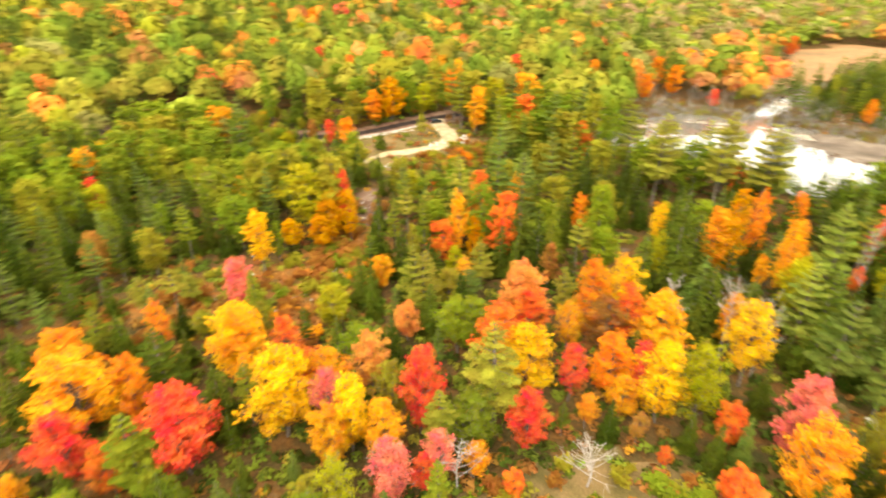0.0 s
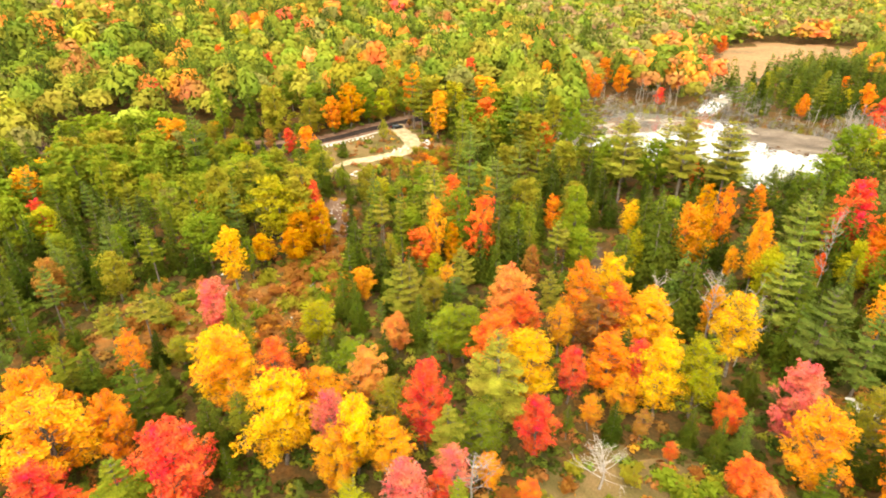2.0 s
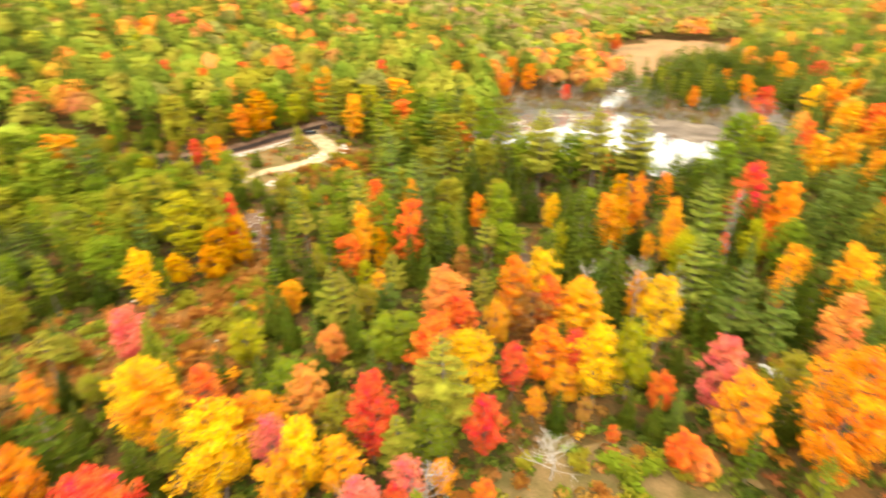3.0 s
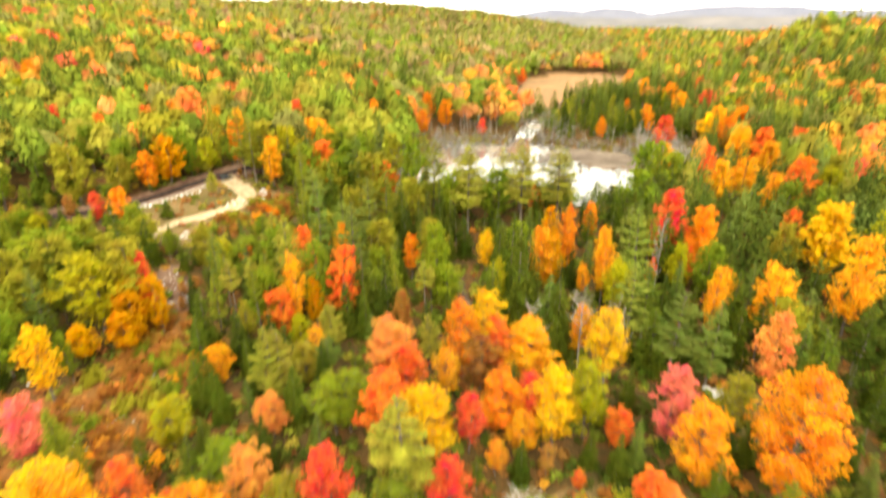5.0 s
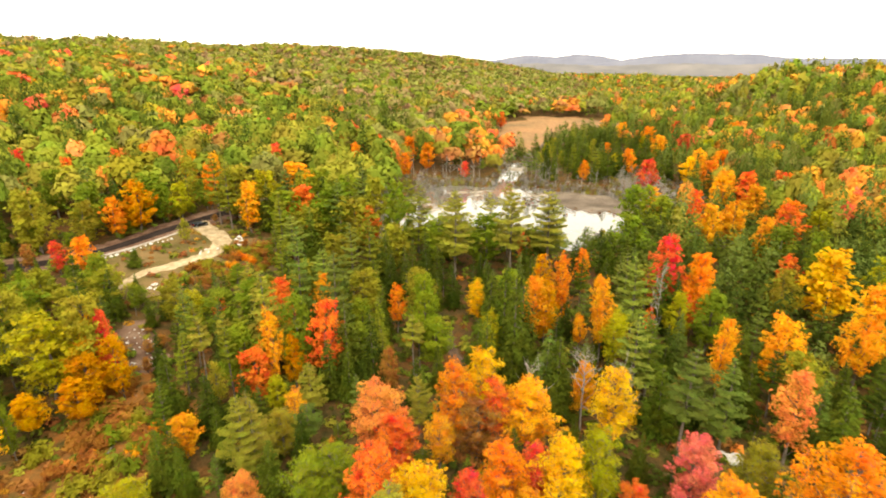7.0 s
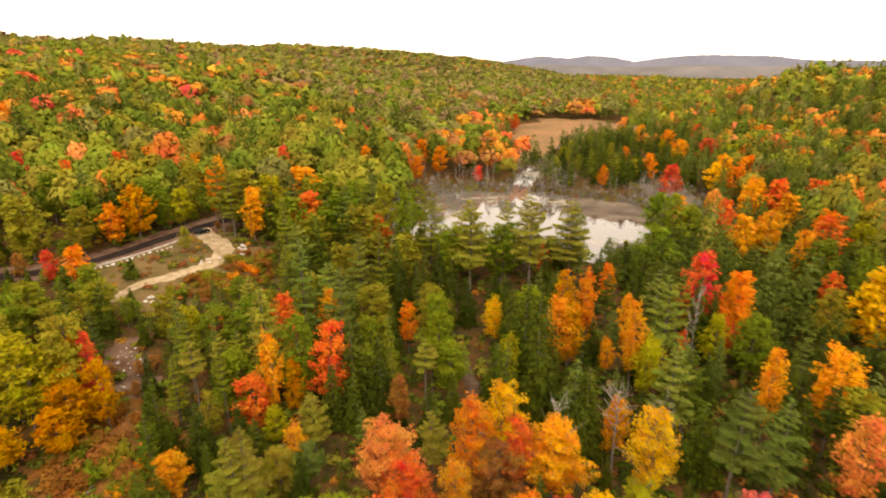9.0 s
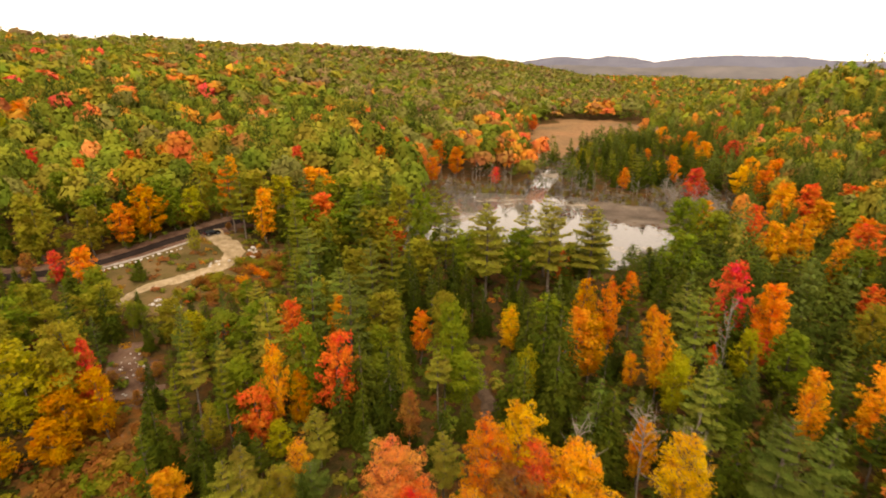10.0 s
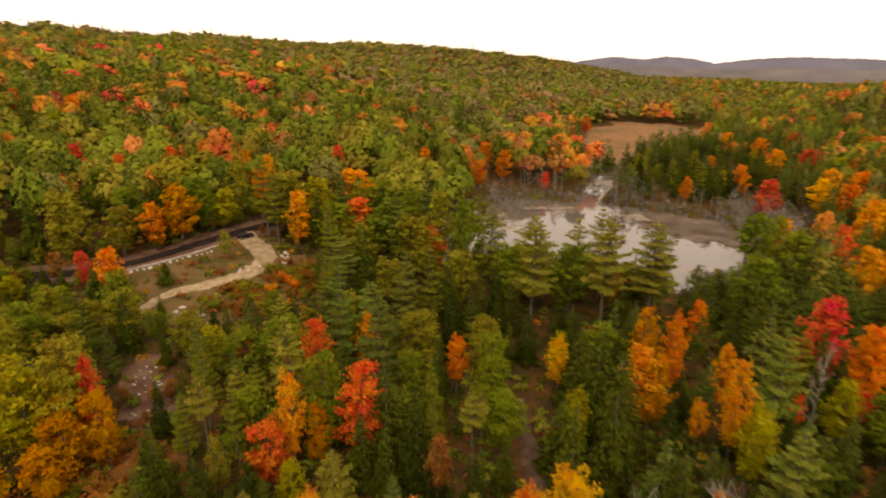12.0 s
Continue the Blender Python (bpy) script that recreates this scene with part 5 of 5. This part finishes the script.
mass_woods("hillside_woods", [q for q in rows if math.hypot(q[0], q[1] - 20) < 290], forms_n, "mixed autumn woods of green, gold and orange crowns")
mass_woods("upper_woods", [q for q in rows if math.hypot(q[0], q[1] - 20) >= 290], forms_a, "mixed autumn woods higher up the hillside")
rnd_back = random.Random(77)
behind = []
for i in range(-16, 17):
    for j in range(-12, 4):
        x, y = (i + rnd_back.random()) * 6.5, (j + rnd_back.random()) * 6.5
        kind, hue, tall = stand(x, y, rnd_back)
        if any((x - a) ** 2 + (y - b) ** 2 < (w + 2.5) ** 2 for a, b, w, q in PLANTED):
            continue
        broad = kind in ("maple_tree", "birch_tree")
        behind.append((x, y, float(ground(x, y)), tall * 0.8, rnd_back.uniform(5.5, 8.5), "broad" if broad else "cone", list(HUES[hue][0])))
mass_woods("valley_woods", behind, forms_a, "mixed woods that carry on down the valley")
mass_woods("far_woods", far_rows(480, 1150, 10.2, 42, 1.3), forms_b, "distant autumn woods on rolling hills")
mass_woods("horizon_woods", far_rows(1150, 2700, 16.0, 43, 1.75), forms_c, "distant woods along the horizon, haze put into their colours")

# ---- low growth under the trees ----
def undergrowth():
    r = random.Random(31)
    rows = []
    while len(rows) < 10000:
        x, y = r.uniform(-115, 150), r.uniform(20, 215)
        if y > 130 and r.random() < 0.55:
            continue
        if line_gap(x, y, LOOP) < 3.0 or line_gap(x, y, ROAD) < 4.2 or line_gap(x, y, FOREST_TRACK) < 2.4 or line_gap(x, y, SHOULDER) < 2.0 or pond_rim(x, y) < 1.06:
            continue
        wide_open = open_ground(x, y) > 0
        if wide_open and y < 62 and r.random() < 0.7:
            continue
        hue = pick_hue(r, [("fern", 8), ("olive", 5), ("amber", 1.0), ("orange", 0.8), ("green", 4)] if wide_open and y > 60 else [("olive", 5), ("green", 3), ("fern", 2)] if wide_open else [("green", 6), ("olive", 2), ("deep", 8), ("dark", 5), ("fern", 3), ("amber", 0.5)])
        k = r.uniform(0.7, 1.1)
        w = r.uniform(1.0, 3.0)
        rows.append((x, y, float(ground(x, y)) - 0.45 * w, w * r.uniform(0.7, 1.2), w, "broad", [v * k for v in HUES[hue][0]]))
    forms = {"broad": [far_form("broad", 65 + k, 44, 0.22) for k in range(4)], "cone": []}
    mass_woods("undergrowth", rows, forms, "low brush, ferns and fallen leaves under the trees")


undergrowth()


def shore_brush():
    r = random.Random(37)
    rows = []
    while len(rows) < 4200:
        d, s = r.uniform(190, 480), r.uniform(-115, 50)
        x, y = 0.63 * d + 0.777 * s, 0.777 * d - 0.63 * s
        p, m = float(pond_rim(x, y)), float(marsh_rim(x, y))
        if not (0.96 < p < 1.28 or 0.94 < m < 1.06 or (s > 8 and d < 300 and 1.0 < p < 2.2)):
            continue
        hue = pick_hue(r, [("bark", 7), ("fern", 1.5), ("heather", 3), ("straw", 2), ("olive", 1)])
        k, w = r.uniform(0.5, 0.85), r.uniform(1.2, 3.0)
        rows.append((x, y, max(float(ground(x, y)), WATER_Z - 0.3) - 0.1, w * r.uniform(0.8, 1.5), w, "broad", [v * k for v in HUES[hue][0]]))
    # dark sedge tussocks standing in the shallows
    for k in range(140):
        a, q = r.uniform(0, 6.283), r.uniform(0.75, 1.25)
        d, s = 256 + 24 * q * math.cos(a), -8 + 25 * q * math.sin(a)
        x, y = 0.63 * d + 0.777 * s, 0.777 * d - 0.63 * s
        if pond_rim(x, y) < 1.0:
            w = r.uniform(0.5, 1.9)
            rows.append((x, y, WATER_Z - 0.15 * w, w * 0.6, w, "cone", [v * r.uniform(0.25, 0.5) for v in HUES["fern"][0]]))
    forms = {"broad": [far_form("twigs", 75 + k, 26, 0.045) for k in range(5)] + [far_form("broad", 85, 40, 0.24)], "cone": [far_form("broad", 95 + k, 30, 0.28) for k in range(3)]}
    mass_woods("shore_brush", rows, forms, "grey-brown bare brush and sedge along the pond's shore")


shore_brush()


# ---- rocks beside the lane ----
def boulder_mesh(seed):
    r = random.Random(seed)
    bm = bmesh.new()
    bmesh.ops.create_icosphere(bm, subdivisions=2, radius=0.5)
    for v in bm.verts:
        f = 1 + 0.35 * noise.noise(v.co * 2.2 + Vector((seed, 0, 0)))
        v.co = Vector((v.co.x * f * r.uniform(0.96, 1.04), v.co.y * f * 0.8, max(-0.3, v.co.z * f * 0.7)))
    me = bpy.data.meshes.new("boulder")
    bm.to_mesh(me)
    bm.free()
    me.materials.append(ROCK)
    return me


BOULDERS = [boulder_mesh(3 + k) for k in range(5)]
rnd_rock = random.Random(8)


def boulder(x, y, size):
    ob = new("boulder", rnd_rock.choice(BOULDERS))
    ob.location = (x, y, float(ground(x, y)) + 0.14 * size)
    ob.rotation_euler, ob.scale = (0, 0, rnd_rock.uniform(0, 6.28)), (size, size, size * rnd_rock.uniform(0.7, 1.1))
    return tagged(ob, "pale granite boulder lying on open ground", "boulder", "boulders by the lane and clearing")


for k in range(17):
    f = k / 16
    boulder(-34 + 23 * f + rnd_rock.uniform(-0.4, 0.4), 187.9 + 7.8 * f ** 1.3 + rnd_rock.uniform(-0.5, 0.5), rnd_rock.uniform(0.6, 1.3))
for k in range(14):
    boulder(7.3 + rnd_rock.uniform(-1.0, 1.0), 189 + rnd_rock.uniform(-3.5, 3.5), rnd_rock.uniform(0.5, 1.2))
for k in range(16):
    boulder(-15.5 + rnd_rock.uniform(-3.5, 3.5), 168 + rnd_rock.uniform(-2.5, 2.5), rnd_rock.uniform(0.5, 1.2))
for k in range(8):
    boulder(-2 + rnd_rock.uniform(-3, 3), 184.5 + rnd_rock.uniform(-1.5, 1.5), rnd_rock.uniform(0.5, 1.0))
for k in range(34):
    f = rnd_rock.uniform(-1, 1)
    boulder(-20.2 - 0.9 * f + rnd_rock.uniform(-2.4, 2.4), 140.5 + 9 * f, rnd_rock.uniform(0.25, 0.7))
for k in range(7):
    boulder(66 + rnd_rock.uniform(-2.2, 2.2), 61.5 + rnd_rock.uniform(-2.5, 2.5), rnd_rock.uniform(1.2, 2.6))
for k in range(16):
    boulder(-32 + rnd_rock.uniform(-15, 12), 101 + rnd_rock.uniform(-9, 14), rnd_rock.uniform(0.4, 0.9))


# ---- fallen logs ----
def fallen_log(x0, y0, x1, y1, r):
    q = tube(np.random.RandomState(4), [(x0, y0, float(ground(x0, y0)) + r), ((x0 + x1) / 2, (y0 + y1) / 2, float(ground((x0 + x1) / 2, (y0 + y1) / 2)) + r), (x1, y1, float(ground(x1, y1)) + r)], r, r * 0.6, 7)
    return tagged(new("fallen_log", quad_mesh("fallen_log", q, DEADWOOD)), "grey barkless log lying on the forest floor", "log", "fallen logs")


fallen_log(33, 100, 38.5, 95, 0.2)
fallen_log(42.5, 99, 44.0, 92, 0.22)
fallen_log(45.5, 100, 46.5, 94, 0.16)
fallen_log(-34, 96, -29, 99, 0.18)
fallen_log(-41, 90, -37, 93.5, 0.16)
fallen_log(-25, 108, -23, 113, 0.17)


# ---- the parked car ----
def paint(name, colour, rough, metal=0.0):
    m, n, l, b = material(name, rough, 0.5)
    t = noise_node(n, l, 6.0, 3.0)
    r = ramp_node(n, l, t.outputs["Fac"], [(0.3, tuple(v * 0.85 for v in colour)), (0.7, colour)])
    l.new(r.outputs[0], b.inputs["Base Color"])
    b.inputs["Metallic"].default_value = metal
    return m


def profile_block(points, half, inset):
    """A side outline drawn across, narrowing towards the top."""
    bm = bmesh.new()
    top = max(z for _, z in points)
    low = min(z for _, z in points)
    rows = []
    for side in (-1, 1):
        rows.append([bm.verts.new((x, side * (half - inset * (z - low) / (top - low)), z)) for x, z in points])
    n = len(points)
    for i in range(n):
        bm.faces.new((rows[0][i], rows[0][(i + 1) % n], rows[1][(i + 1) % n], rows[1][i]))
    bm.faces.new(rows[0][::-1])
    bm.faces.new(rows[1])
    bmesh.ops.recalc_face_normals(bm, faces=bm.faces)
    bmesh.ops.bevel(bm, geom=list(bm.edges), offset=0.05, segments=2, affect="EDGES")
    return bm


def parked_car(x, y, turn):
    dark, glass = paint("dark_car_paint", (0.012, 0.012, 0.014), 0.25, 0.3), paint("car_glass", (0.02, 0.024, 0.028), 0.05)
    rubber, alloy, lamp = paint("tyre_rubber", (0.02, 0.02, 0.02), 0.85), paint("wheel_alloy", (0.5, 0.5, 0.5), 0.3, 0.9), paint("lamp_glass", (0.6, 0.6, 0.58), 0.1)
    tail = paint("tail_lamp", (0.35, 0.02, 0.02), 0.15)
    car = new("car")
    car.location, car.rotation_euler = (x, y, float(ground(x, y)) + 0.15), (0, 0, radians(turn))
    tagged(car, "dark suv parked where the dirt lane meets the road", "car")
    part("body", profile_block([(-2.25, 0.32), (2.2, 0.32), (2.28, 0.62), (2.15, 0.92), (1.15, 1.03), (-2.2, 1.05), (-2.3, 0.7)], 0.92, 0.06), dark, car)
    part("cabin", profile_block([(-2.1, 1.02), (1.1, 1.0), (0.35, 1.6), (-1.75, 1.64)], 0.84, 0.16), glass, car, "tinted windows")
    part("roof", profile_block([(-1.78, 1.62), (0.36, 1.6), (0.2, 1.69), (-1.6, 1.72)], 0.7, 0.08), dark, car)
    for wx in (-1.4, 1.42):
        for side in (-1, 1):
            bm = bmesh.new()
            bmesh.ops.create_cone(bm, cap_ends=True, segments=20, radius1=0.35, radius2=0.35, depth=0.24, matrix=pose(wx, side * 0.84, 0.35, 90))
            bmesh.ops.bevel(bm, geom=[e for e in bm.edges if abs(e.verts[0].co.y - e.verts[1].co.y) < 0.01], offset=0.03, segments=2, affect="EDGES")
            tyre = part("wheel", bm, rubber, car)
            bm = bmesh.new()
            bmesh.ops.create_cone(bm, cap_ends=True, segments=16, radius1=0.22, radius2=0.2, depth=0.26, matrix=pose(wx, side * 0.85, 0.35, 90))
            part("rim", bm, alloy, tyre)
    for side in (-1, 1):
        bm = bmesh.new()
        bmesh.ops.create_cube(bm, size=1, matrix=pose(2.2, side * 0.66, 0.78) @ Matrix.Diagonal((0.14, 0.32, 0.14, 1)))
        part("headlight", bm, lamp, car)
        bm = bmesh.new()
        bmesh.ops.create_cube(bm, size=1, matrix=pose(-2.24, side * 0.74, 0.88) @ Matrix.Diagonal((0.12, 0.2, 0.26, 1)))
        part("tail_light", bm, tail, car)
        bm = bmesh.new()
        bmesh.ops.create_cube(bm, size=1, matrix=pose(0.85, side * 0.98, 1.05) @ Matrix.Diagonal((0.12, 0.2, 0.14, 1)))
        part("wing_mirror", bm, dark, car)


parked_car(-2.6, 202.6, 20)
